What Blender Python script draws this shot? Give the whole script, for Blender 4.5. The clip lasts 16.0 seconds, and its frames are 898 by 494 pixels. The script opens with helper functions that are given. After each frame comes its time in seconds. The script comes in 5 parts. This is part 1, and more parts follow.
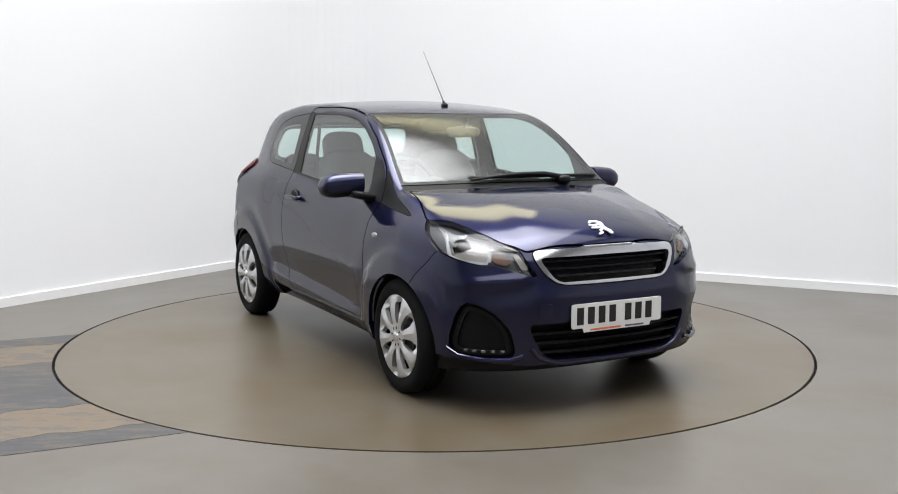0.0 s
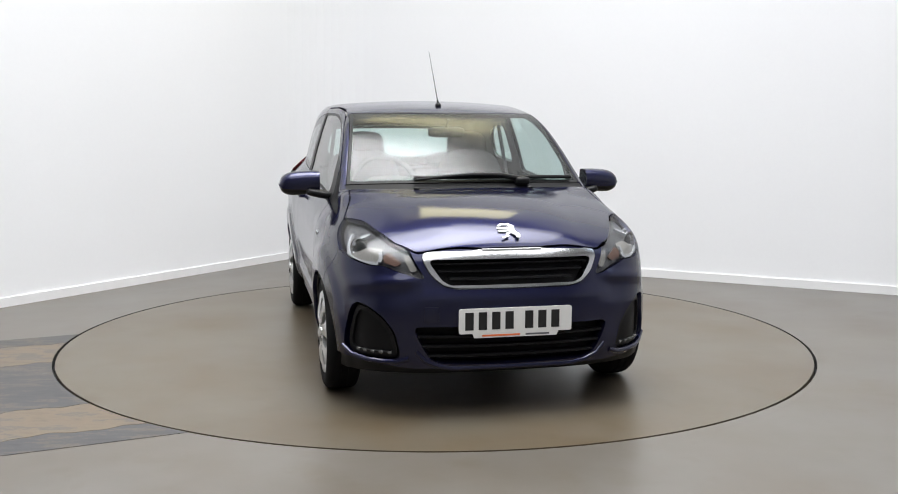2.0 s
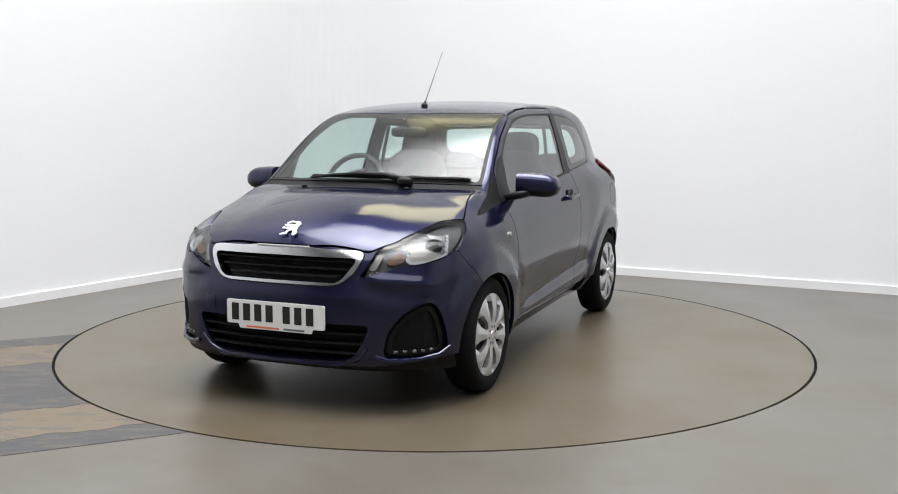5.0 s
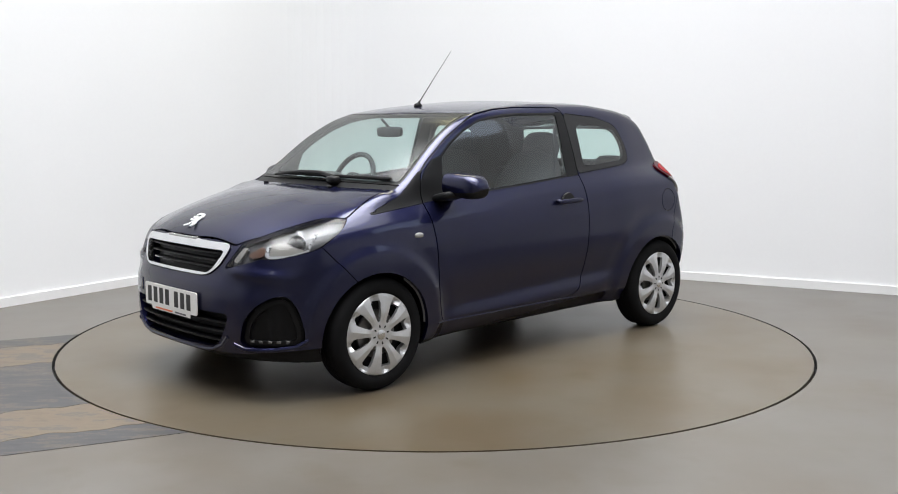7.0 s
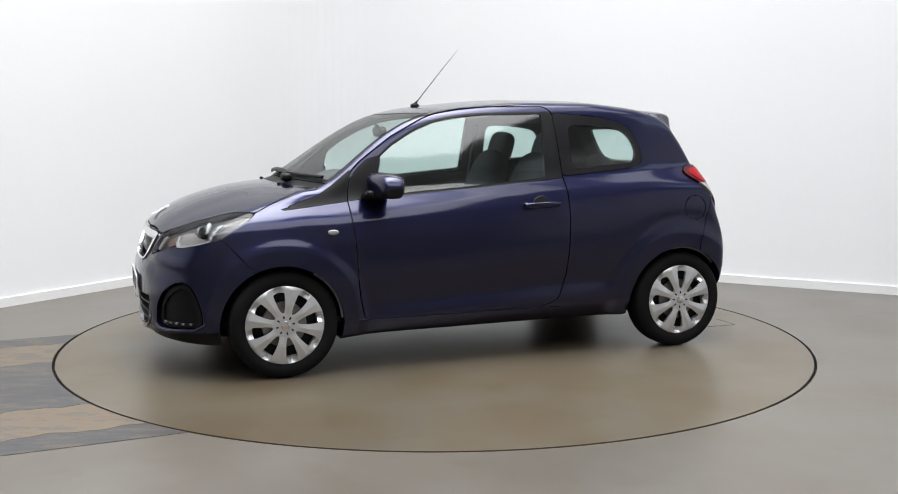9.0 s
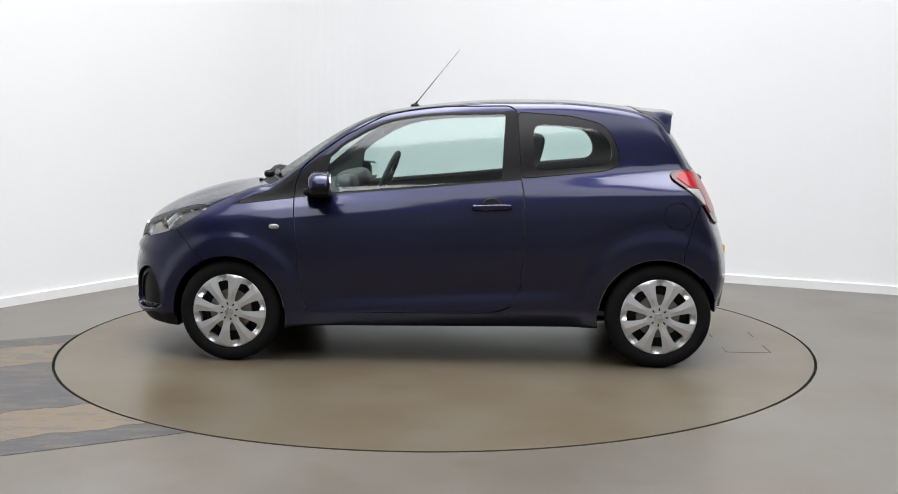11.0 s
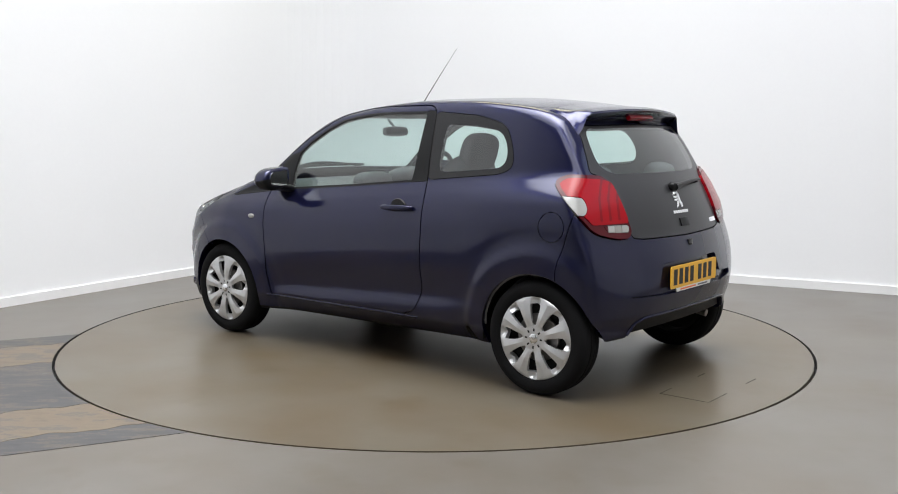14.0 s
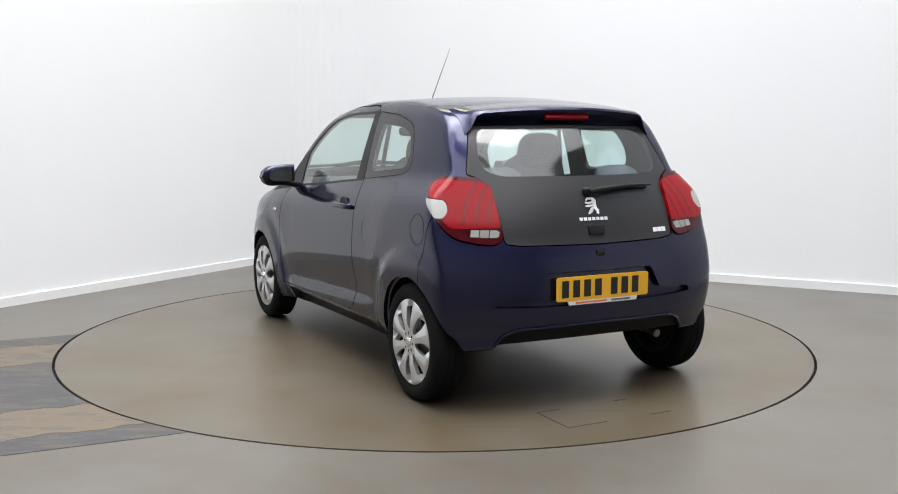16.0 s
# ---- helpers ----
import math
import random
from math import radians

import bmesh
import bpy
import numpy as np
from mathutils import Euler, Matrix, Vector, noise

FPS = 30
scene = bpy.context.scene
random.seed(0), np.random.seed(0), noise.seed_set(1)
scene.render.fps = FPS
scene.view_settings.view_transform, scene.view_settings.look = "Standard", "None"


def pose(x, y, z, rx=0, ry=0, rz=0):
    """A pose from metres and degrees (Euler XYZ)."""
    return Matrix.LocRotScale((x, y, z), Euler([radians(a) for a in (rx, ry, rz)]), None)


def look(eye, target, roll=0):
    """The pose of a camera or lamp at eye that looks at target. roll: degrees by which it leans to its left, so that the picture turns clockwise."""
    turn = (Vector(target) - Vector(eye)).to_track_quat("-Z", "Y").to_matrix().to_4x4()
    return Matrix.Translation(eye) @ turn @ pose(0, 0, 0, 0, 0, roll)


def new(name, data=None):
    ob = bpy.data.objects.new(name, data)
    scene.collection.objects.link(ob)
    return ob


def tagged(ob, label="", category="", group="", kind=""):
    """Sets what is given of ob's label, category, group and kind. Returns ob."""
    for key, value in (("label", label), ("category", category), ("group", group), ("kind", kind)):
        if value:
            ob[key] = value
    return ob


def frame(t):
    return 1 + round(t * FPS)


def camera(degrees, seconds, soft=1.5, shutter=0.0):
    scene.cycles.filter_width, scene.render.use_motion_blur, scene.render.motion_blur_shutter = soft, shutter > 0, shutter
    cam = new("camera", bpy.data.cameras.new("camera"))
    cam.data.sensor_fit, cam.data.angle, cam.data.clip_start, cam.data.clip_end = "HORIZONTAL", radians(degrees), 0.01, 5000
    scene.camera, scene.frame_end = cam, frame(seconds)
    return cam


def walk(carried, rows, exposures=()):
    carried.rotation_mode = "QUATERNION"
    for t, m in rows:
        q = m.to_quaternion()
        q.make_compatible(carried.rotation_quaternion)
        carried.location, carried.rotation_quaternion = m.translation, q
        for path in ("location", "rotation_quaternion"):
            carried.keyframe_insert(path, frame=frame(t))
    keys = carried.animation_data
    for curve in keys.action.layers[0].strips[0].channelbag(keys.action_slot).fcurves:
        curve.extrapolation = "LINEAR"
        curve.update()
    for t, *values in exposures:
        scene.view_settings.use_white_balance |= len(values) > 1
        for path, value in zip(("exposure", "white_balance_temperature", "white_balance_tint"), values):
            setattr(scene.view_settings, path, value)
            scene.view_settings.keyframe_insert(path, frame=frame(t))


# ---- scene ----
CAM_EYE = (0.0, -6.047, 1.300)
YAW, PITCH, ROLL = radians(0.732), radians(7.035), 0.14
cam = camera(49.0, 16.0, soft=1.0)
CAM_AIM = (math.sin(YAW) * math.cos(PITCH), CAM_EYE[1] + math.cos(YAW) * math.cos(PITCH), CAM_EYE[2] - math.sin(PITCH))
walk(cam, [(0.0, look(CAM_EYE, CAM_AIM, ROLL)), (16.0, look(CAM_EYE, CAM_AIM, ROLL))], exposures=[(0.0, 0.09), (16.0, 0.09)])

# ---- light: a white hall lit by large soft panels under the ceiling ----
world = bpy.data.worlds.new("hall_air")
scene.world = world
world.use_nodes = True
world.node_tree.nodes["Background"].inputs[0].default_value = (0.9, 0.93, 1.0, 1)
world.node_tree.nodes["Background"].inputs[1].default_value = 0.05


def panel_light(name, x, y, z, sx, sy, power, color, turn=0):
    data = bpy.data.lights.new(name, "AREA")
    data.shape, data.size, data.size_y, data.energy, data.color = "RECTANGLE", sx, sy, power, color
    ob = new(name, data)
    ob.matrix_world = pose(x, y, z, 0, 0, turn)
    return ob


panel_light("ceiling_panel", -1.5, -1.9, 6.80, 7.0, 5.0, 285, (0.92, 0.95, 1.0), 60.6)
panel_light("ceiling_panel", 2.2, -1.5, 6.76, 7.0, 4.5, 220, (0.95, 0.965, 1.0), -27.7)
panel_light("ceiling_panel", 0.8, -6.6, 6.80, 10.0, 4.0, 330, (0.97, 0.975, 1.0))
# added narrow-spread light: lifts floor and upper body, leaves the underside dark
downlight = panel_light("added_downlight", 0.0, -0.9, 6.70, 7.0, 5.0, 210, (0.985, 0.98, 0.975))
downlight.data.spread = radians(80)
warm = panel_light("warm_wall_lamp", 0.2, 2.55, 4.9, 2.2, 0.9, 25, (1.0, 0.92, 0.52))
warm.matrix_world = pose(0.2, 2.55, 4.9, 0, 0, -14) @ pose(0, 0, 0, -48, 0, 0)
cool = panel_light("cool_wall_lamp", 6.5, -1.6, 5.2, 2.4, 1.5, 13, (0.66, 0.79, 1.0))
cool.matrix_world = look((6.5, -1.6, 5.2), (0.3, -0.8, 1.0))


# ---- materials ----
def material(name, color, rough=0.5, metal=0.0, coat=0.0, **extra):
    m = bpy.data.materials.new(name)
    m.use_nodes = True
    b = m.node_tree.nodes["Principled BSDF"]
    b.inputs["Base Color"].default_value = (*color, 1)
    b.inputs["Roughness"].default_value = rough
    b.inputs["Metallic"].default_value = metal
    b.inputs["Coat Weight"].default_value = coat
    b.inputs["Coat Roughness"].default_value = 0.06
    for key, value in extra.items():
        b.inputs[key.replace("_", " ")].default_value = value
    return m


def textured(m, scale, amount, bump=0.0, fine=60.0, rough=0.0, space="Object"):
    """Varies a material's colour, roughness and relief at two scales."""
    nt = m.node_tree
    b = nt.nodes["Principled BSDF"]
    base = tuple(b.inputs["Base Color"].default_value)
    co = nt.nodes.new("ShaderNodeTexCoord")
    big, small = nt.nodes.new("ShaderNodeTexNoise"), nt.nodes.new("ShaderNodeTexNoise")
    big.inputs["Scale"].default_value, small.inputs["Scale"].default_value = scale, fine
    big.inputs["Detail"].default_value, small.inputs["Detail"].default_value = 6, 3
    add = nt.nodes.new("ShaderNodeMath")
    add.operation = "MULTIPLY_ADD"
    add.inputs[1].default_value = 0.35
    for n in (big, small):
        nt.links.new(co.outputs[space], n.inputs["Vector"])
    nt.links.new(small.outputs["Fac"], add.inputs[0])
    nt.links.new(big.outputs["Fac"], add.inputs[2])
    ramp = nt.nodes.new("ShaderNodeValToRGB")
    ramp.color_ramp.elements[0].position, ramp.color_ramp.elements[1].position = 0.42, 0.92
    ramp.color_ramp.elements[0].color = (*(c * (1 - amount) for c in base[:3]), 1)
    ramp.color_ramp.elements[1].color = (*(min(1, c * (1 + amount)) for c in base[:3]), 1)
    nt.links.new(add.outputs[0], ramp.inputs["Fac"])
    nt.links.new(ramp.outputs["Color"], b.inputs["Base Color"])
    if bump:
        bn = nt.nodes.new("ShaderNodeBump")
        bn.inputs["Strength"].default_value, bn.inputs["Distance"].default_value = bump, 0.002
        nt.links.new(small.outputs["Fac"], bn.inputs["Height"])
        nt.links.new(bn.outputs["Normal"], b.inputs["Normal"])
    if rough:
        mr = nt.nodes.new("ShaderNodeMapRange")
        r = b.inputs["Roughness"].default_value
        mr.inputs["From Min"].default_value, mr.inputs["From Max"].default_value = 0.45, 0.9
        mr.inputs["To Min"].default_value, mr.inputs["To Max"].default_value = r - rough, r + rough
        nt.links.new(add.outputs[0], mr.inputs["Value"])
        nt.links.new(mr.outputs["Result"], b.inputs["Roughness"])
    return m


def pane_material(name, tint, gloss=1.0, soft=0.03):
    """Clear tinted glass: tinted passage, with reflections by Fresnel."""
    m = bpy.data.materials.new(name)
    m.use_nodes = True
    nt = m.node_tree
    nt.nodes.clear()
    out, mix = nt.nodes.new("ShaderNodeOutputMaterial"), nt.nodes.new("ShaderNodeMixShader")
    clear, shine, face = nt.nodes.new("ShaderNodeBsdfTransparent"), nt.nodes.new("ShaderNodeBsdfGlossy"), nt.nodes.new("ShaderNodeLayerWeight")
    clear.inputs["Color"].default_value = (*tint, 1)
    shine.inputs["Roughness"].default_value = soft
    shine.inputs["Color"].default_value = (gloss, gloss, gloss, 1)
    face.inputs["Blend"].default_value = 0.5
    power, scale = nt.nodes.new("ShaderNodeMath"), nt.nodes.new("ShaderNodeMath")
    power.operation, scale.operation = "POWER", "MULTIPLY_ADD"
    power.inputs[1].default_value, scale.inputs[1].default_value, scale.inputs[2].default_value = 4.5, 0.88, 0.12
    nt.links.new(face.outputs["Facing"], power.inputs[0])
    nt.links.new(power.outputs[0], scale.inputs[0])
    nt.links.new(scale.outputs[0], mix.inputs[0])
    nt.links.new(clear.outputs[0], mix.inputs[1])
    nt.links.new(shine.outputs[0], mix.inputs[2])
    nt.links.new(mix.outputs[0], out.inputs["Surface"])
    return m


PAINT = material("blue_metallic_paint", (0.0120, 0.0134, 0.045), 0.38, 0.85, 1.0, Specular_Tint=(0.10, 0.11, 0.30, 1), Specular_IOR_Level=0.1)
PAINT.node_tree.nodes["Principled BSDF"].inputs["Coat Roughness"].default_value = 0.11
WALL = textured(material("white_wall_paint", (0.86, 0.865, 0.875), 0.7), 0.5, 0.015, 0.05, 40)
def floor_paint(name, base, warm, seed):
    """Worn floor paint: broad cloudy wear, tyre-brown stains, and small scuffs."""
    m = material(name, base, 0.36)
    nt = m.node_tree
    b = nt.nodes["Principled BSDF"]
    co = nt.nodes.new("ShaderNodeTexCoord")
    shift = nt.nodes.new("ShaderNodeMapping")
    shift.inputs["Location"].default_value = (seed, seed * 0.7, 0)
    nt.links.new(co.outputs["Object"], shift.inputs["Vector"])
    noises = []
    for scale, detail in ((0.7, 3), (2.0, 4), (6.0, 2), (3.4, 3)):
        n = nt.nodes.new("ShaderNodeTexNoise")
        n.inputs["Scale"].default_value, n.inputs["Detail"].default_value, n.inputs["Roughness"].default_value = scale, detail, 0.5
        nt.links.new(shift.outputs["Vector"], n.inputs["Vector"])
        noises.append(n)
    color = None
    for n, lo, hi, tint, amount in ((noises[0], 0.25, 0.75, (1.16, 1.15, 1.14), 1.0), (noises[1], 0.35, 0.68, warm, 1.0), (noises[2], 0.20, 0.85, (0.88, 0.87, 0.85), 0.8), (noises[3], 0.57, 0.78, (0.84, 0.78, 0.68), 1.0)):
        mr, mix = nt.nodes.new("ShaderNodeMapRange"), nt.nodes.new("ShaderNodeMixRGB")
        mr.inputs["From Min"].default_value, mr.inputs["From Max"].default_value, mr.inputs["To Max"].default_value = lo, hi, amount
        nt.links.new(n.outputs["Fac"], mr.inputs["Value"])
        mix.blend_type = "MULTIPLY"
        nt.links.new(mr.outputs["Result"], mix.inputs["Fac"])
        mix.inputs[2].default_value = (*tint, 1)
        if color:
            nt.links.new(color.outputs["Color"], mix.inputs[1])
        else:
            mix.inputs[1].default_value = (*base, 1)
        color = mix
    nt.links.new(color.outputs["Color"], b.inputs["Base Color"])
    rr = nt.nodes.new("ShaderNodeMapRange")
    rr.inputs["From Min"].default_value, rr.inputs["From Max"].default_value, rr.inputs["To Min"].default_value, rr.inputs["To Max"].default_value = 0.2, 0.8, 0.26, 0.40
    nt.links.new(noises[0].outputs["Fac"], rr.inputs["Value"])
    nt.links.new(rr.outputs["Result"], b.inputs["Roughness"])
    return m


FLOOR = floor_paint("worn_grey_floor_paint", (0.104, 0.0955, 0.085), (0.88, 0.83, 0.76), 3.0)
TABLE = floor_paint("worn_taupe_floor_paint", (0.090, 0.077, 0.058), (0.84, 0.74, 0.60), 11.0)
BLACK = textured(material("black_plastic", (0.006, 0.006, 0.0065), 0.5, Specular_IOR_Level=0.15), 3, 0.2, 0.15, 300)
BACK_WALL = textured(material("grey_wall_paint", (0.30, 0.30, 0.305), 0.8), 0.5, 0.05, 0.05, 40)
CEILING = textured(material("pale_ceiling", (0.42, 0.42, 0.42), 0.8), 0.5, 0.05, 0.05, 40)
RUBBER = textured(material("tyre_rubber", (0.006, 0.006, 0.0065), 0.8, Specular_IOR_Level=0.12), 4, 0.3, 0.2, 150)
SILVER = textured(material("silver_wheel_paint", (0.54, 0.545, 0.55), 0.30, 0.55, 0.4), 6, 0.08)
TRIM = material("white_skirting_paint", (0.82, 0.82, 0.82), 0.5)
SEAM = material("dusty_seam", (0.035, 0.031, 0.025), 0.7)
GAP = material("dark_gap", (0.01, 0.01, 0.01), 0.8)


def part(name, bm, mat, parent, label="", smooth=True, bevel=0.0):
    me = bpy.data.meshes.new(name)
    if bevel:
        bmesh.ops.bevel(bm, geom=[e for e in bm.edges if e.is_manifold and e.calc_face_angle(0) > 0.5], offset=bevel, segments=2, affect="EDGES", profile=0.6)
    bm.normal_update()
    for f in bm.faces:
        f.smooth = smooth
    if smooth:
        for e in bm.edges:
            e.smooth = not (e.is_manifold and e.calc_face_angle(0) > 0.6)
    bm.to_mesh(me)
    bm.free()
    me.materials.append(mat)
    ob = new(name, me)
    if parent:
        ob.parent = parent
    return tagged(ob, label)


def box(bm, x0, x1, y0, y1, z0, z1, m=None):
    r = bmesh.ops.create_cube(bm, size=1, matrix=(m or Matrix()) @ Matrix.Translation(((x0 + x1) / 2, (y0 + y1) / 2, (z0 + z1) / 2)) @ Matrix.Diagonal((x1 - x0, y1 - y0, z1 - z0, 1)))
    return r["verts"]


def lathe(bm, profile, n=64, m=None):
    """Turns (radius, height) pairs round the y axis; height runs along y."""
    m = m or Matrix()
    rings = []
    for r, h in profile:
        rings.append([bm.verts.new(m @ Vector((r * math.cos(a), h, r * math.sin(a)))) for a in (2 * math.pi * i / n for i in range(n))])
    for a, b in zip(rings, rings[1:]):
        for i in range(n):
            bm.faces.new((a[i], a[(i + 1) % n], b[(i + 1) % n], b[i]))
    return rings


# ---- the hall ----
def room():
    # two walls that meet in a rounded corner behind the car, run on to the sides and close behind the camera
    corner, left, right = Vector(WALL_CORNER), Vector(WALL_LEFT), Vector(WALL_RIGHT)
    a, b = (left - corner).normalized(), (right - corner).normalized()
    r = 0.65
    pts = [left]
    half = math.acos(a.dot(b)) / 2
    back = r / math.tan(half)
    p0, p1 = corner + a * back, corner + b * back
    for i in range(13):
        s = i / 12
        pts.append(p0 * (1 - s) ** 2 + corner * 2 * s * (1 - s) + p1 * s * s)
    pts.append(right)
    pts.append(Vector((right.x, left.y)))
    n = len(pts)
    groups = (("wall_left", [0, 1]), ("wall_corner", list(range(1, 14))), ("wall_right", [13, 14]), ("wall_side", [14, 15]), ("wall_back", [15, 0]))
    for name, ids in groups:
        bm, bs = bmesh.new(), bmesh.new()
        for target, off, z0, z1 in ((bm, 0.15, 0.0, 7.0), (bs, -0.014, 0.0, 0.068)):
            front, rear = [], []
            for k in ids:
                p = pts[k]
                t = ((pts[(k + 1) % n] - p).normalized() + (p - pts[k - 1]).normalized()).normalized() if 1 < k < 13 else (pts[ids[-1]] - pts[ids[0]]).normalized()
                if k == 1 and len(ids) > 2:
                    t = (p - pts[0]).normalized()
                if k == 13 and len(ids) > 2:
                    t = (pts[14] - p).normalized()
                out = Vector((-t.y, t.x)) * off
                front.append(p), rear.append(p + out)
            for i in range(len(ids) - 1):
                quads = [(front[i], front[i + 1], rear[i + 1], rear[i])]
                for q in quads:
                    vs = [target.verts.new((v.x, v.y, z)) for z in (z0, z1) for v in q]
                    for f in ((0, 1, 2, 3), (7, 6, 5, 4), (0, 4, 5, 1), (1, 5, 6, 2), (2, 6, 7, 3), (3, 7, 4, 0)):
                        target.faces.new([vs[j] for j in f])
        bmesh.ops.remove_doubles(bm, verts=bm.verts, dist=0.0005)
        bmesh.ops.recalc_face_normals(bm, faces=bm.faces)
        bmesh.ops.recalc_face_normals(bs, faces=bs.faces)
        tagged(part(name, bm, BACK_WALL if name == "wall_back" else WALL, None, smooth=False), "plain painted studio wall", "wall", kind="structure")
        tagged(part("baseboard", bs, TRIM, None, smooth=False), "low white painted skirting board along the wall", "baseboard", kind="structure")
    bm = bmesh.new()
    box(bm, -10.7, 9.5, -10.7, 4.4, 7.0, 7.15)
    tagged(part("ceiling", bm, CEILING, None), "plain pale hall ceiling", "ceiling", kind="structure")


TABLE_R = 2.233


def disc(bm, r0, r1, z, n=160):
    ring0 = [bm.verts.new((r0 * math.cos(2 * math.pi * i / n), r0 * math.sin(2 * math.pi * i / n), z)) for i in range(n)] if r0 else None
    ring1 = [bm.verts.new((r1 * math.cos(2 * math.pi * i / n), r1 * math.sin(2 * math.pi * i / n), z)) for i in range(n)]
    if r0:
        for i in range(n):
            bm.faces.new((ring0[i], ring1[i], ring1[(i + 1) % n], ring0[(i + 1) % n]))
    else:
        bm.faces.new(ring1)
    return ring1


def floor():
    # floor with a round hole for the turntable
    bm = bmesh.new()
    n = 160
    inner = [(TABLE_R * math.cos(2 * math.pi * i / n), TABLE_R * math.sin(2 * math.pi * i / n)) for i in range(n)]
    a = [bm.verts.new((x, y, 0)) for x, y in inner]
    b = [bm.verts.new((x * 16 / TABLE_R, y * 16 / TABLE_R, 0)) for x, y in inner]
    for i in range(n):
        j = (i + 1) % n
        bm.faces.new((a[i], b[i], b[j], a[j]))
    tagged(part("floor", bm, FLOOR, None), "worn grey painted concrete hall floor", "floor", kind="structure")
    bm = bmesh.new()
    rim = disc(bm, 0, TABLE_R + 0.001, -0.05)
    lip = [bm.verts.new((v.co.x, v.co.y, -0.001)) for v in rim]
    for i in range(n):
        j = (i + 1) % n
        bm.faces.new((rim[i], lip[i], lip[j], rim[j]))
    tagged(part("turntable_pit", bm, GAP, None), "dark narrow gap round the turntable", "gap", kind="structure")


def turntable():
    top = tagged(new("turntable"), "flush round floor turntable with worn taupe paint", "turntable")
    bm = bmesh.new()
    r = TABLE_R - 0.016
    ring = disc(bm, 0, r, 0)
    low = [bm.verts.new((v.co.x, v.co.y, -0.045)) for v in ring]
    n = len(ring)
    for i in range(n):
        bm.faces.new((low[i], low[(i + 1) % n], ring[(i + 1) % n], ring[i]))
    part("deck", bm, TABLE, top)
    return top


WALL_CORNER, WALL_LEFT, WALL_RIGHT = (-1.157, 3.975), (-10.45, -10.5), (9.3, -1.567)


# ---- body surface: one smooth solid in the car's own space, x forward, y left, z up ----
def curve(pts):
    """A smooth curve through (a, b) pairs that does not overshoot."""
    xs = np.array([p[0] for p in pts], float)
    ys = np.array([p[1] for p in pts], float)
    h = np.diff(xs)
    d = np.diff(ys) / h
    m = np.empty_like(xs)
    m[0], m[-1] = d[0], d[-1]
    w1, w2 = 2 * h[1:] + h[:-1], h[1:] + 2 * h[:-1]
    same = d[1:] * d[:-1] > 0
    safe0, safe1 = np.where(same, d[:-1], 1), np.where(same, d[1:], 1)
    m[1:-1] = np.where(same, (w1 + w2) / (w1 / safe0 + w2 / safe1), 0)

    def at(x):
        x = np.clip(x, xs[0], xs[-1])
        i = np.clip(np.searchsorted(xs, x) - 1, 0, len(h) - 1)
        s = (x - xs[i]) / h[i]
        return (ys[i] * (1 + 2 * s) * (1 - s) ** 2 + m[i] * h[i] * s * (1 - s) ** 2
                + ys[i + 1] * s * s * (3 - 2 * s) + m[i + 1] * h[i] * s * s * (s - 1))
    return at


def smax(a, b, k):
    e = np.clip(k - np.abs(a - b), 0, None) / k
    return np.maximum(a, b) + e * e * e * k / 6


top_line = curve([(-1.64, 0.50), (-1.60, 0.68), (-1.56, 0.80), (-1.50, 0.94), (-1.42, 1.08), (-1.30, 1.27), (-1.22, 1.36),
                  (-1.10, 1.405), (-0.9, 1.435), (-0.6, 1.455), (-0.3, 1.455), (0.0, 1.437), (0.22, 1.413), (0.36, 1.388),
                  (0.48, 1.350), (0.65, 1.269), (0.79, 1.187), (0.93, 1.095), (1.06, 1.012), (1.12, 0.985), (1.2, 0.975),
                  (1.35, 0.949), (1.5, 0.910), (1.62, 0.866), (1.70, 0.825), (1.78, 0.772), (1.84, 0.72), (1.95, 0.58)])
front_line = curve([(0.05, 1.70), (0.17, 1.80), (0.24, 1.845), (0.34, 1.858), (0.45, 1.861), (0.53, 1.858), (0.60, 1.836), (0.74, 1.792), (0.80, 1.77), (0.95, 1.70)])
rear_line = curve([(0.05, -1.46), (0.17, -1.52), (0.26, -1.575), (0.34, -1.585), (0.40, -1.605), (0.5, -1.618), (0.6, -1.618), (0.68, -1.610), (0.735, -1.590), (0.80, -1.565), (1.0, -1.56)])
belt_line = curve([(-1.6, 1.08), (-0.92, 1.06), (-0.42, 1.022), (0.2, 0.975), (0.82, 0.93), (1.2, 0.90), (1.9, 0.82)])
section = curve([(-0.90, 0.70), (-0.83, 0.735), (-0.74, 0.768), (-0.66, 0.782), (-0.55, 0.795), (-0.40, 0.802), (-0.25, 0.797), (-0.15, 0.780),
                 (-0.09, 0.758), (-0.045, 0.733), (-0.015, 0.716), (0.03, 0.700), (0.10, 0.682), (0.24, 0.640), (0.36, 0.598), (0.45, 0.560)])
low_taper = curve([(-1.70, 0.09), (-1.58, 0.046), (-1.45, 0.015), (-1.3, 0.002), (-1.1, 0.0), (-0.9, 0.0), (-0.6, 0.008), (0.0, 0.012), (0.6, 0.006),
                   (0.95, -0.004), (1.15, -0.004), (1.3, 0.008), (1.45, 0.034), (1.6, 0.082), (1.75, 0.15), (1.9, 0.25)])
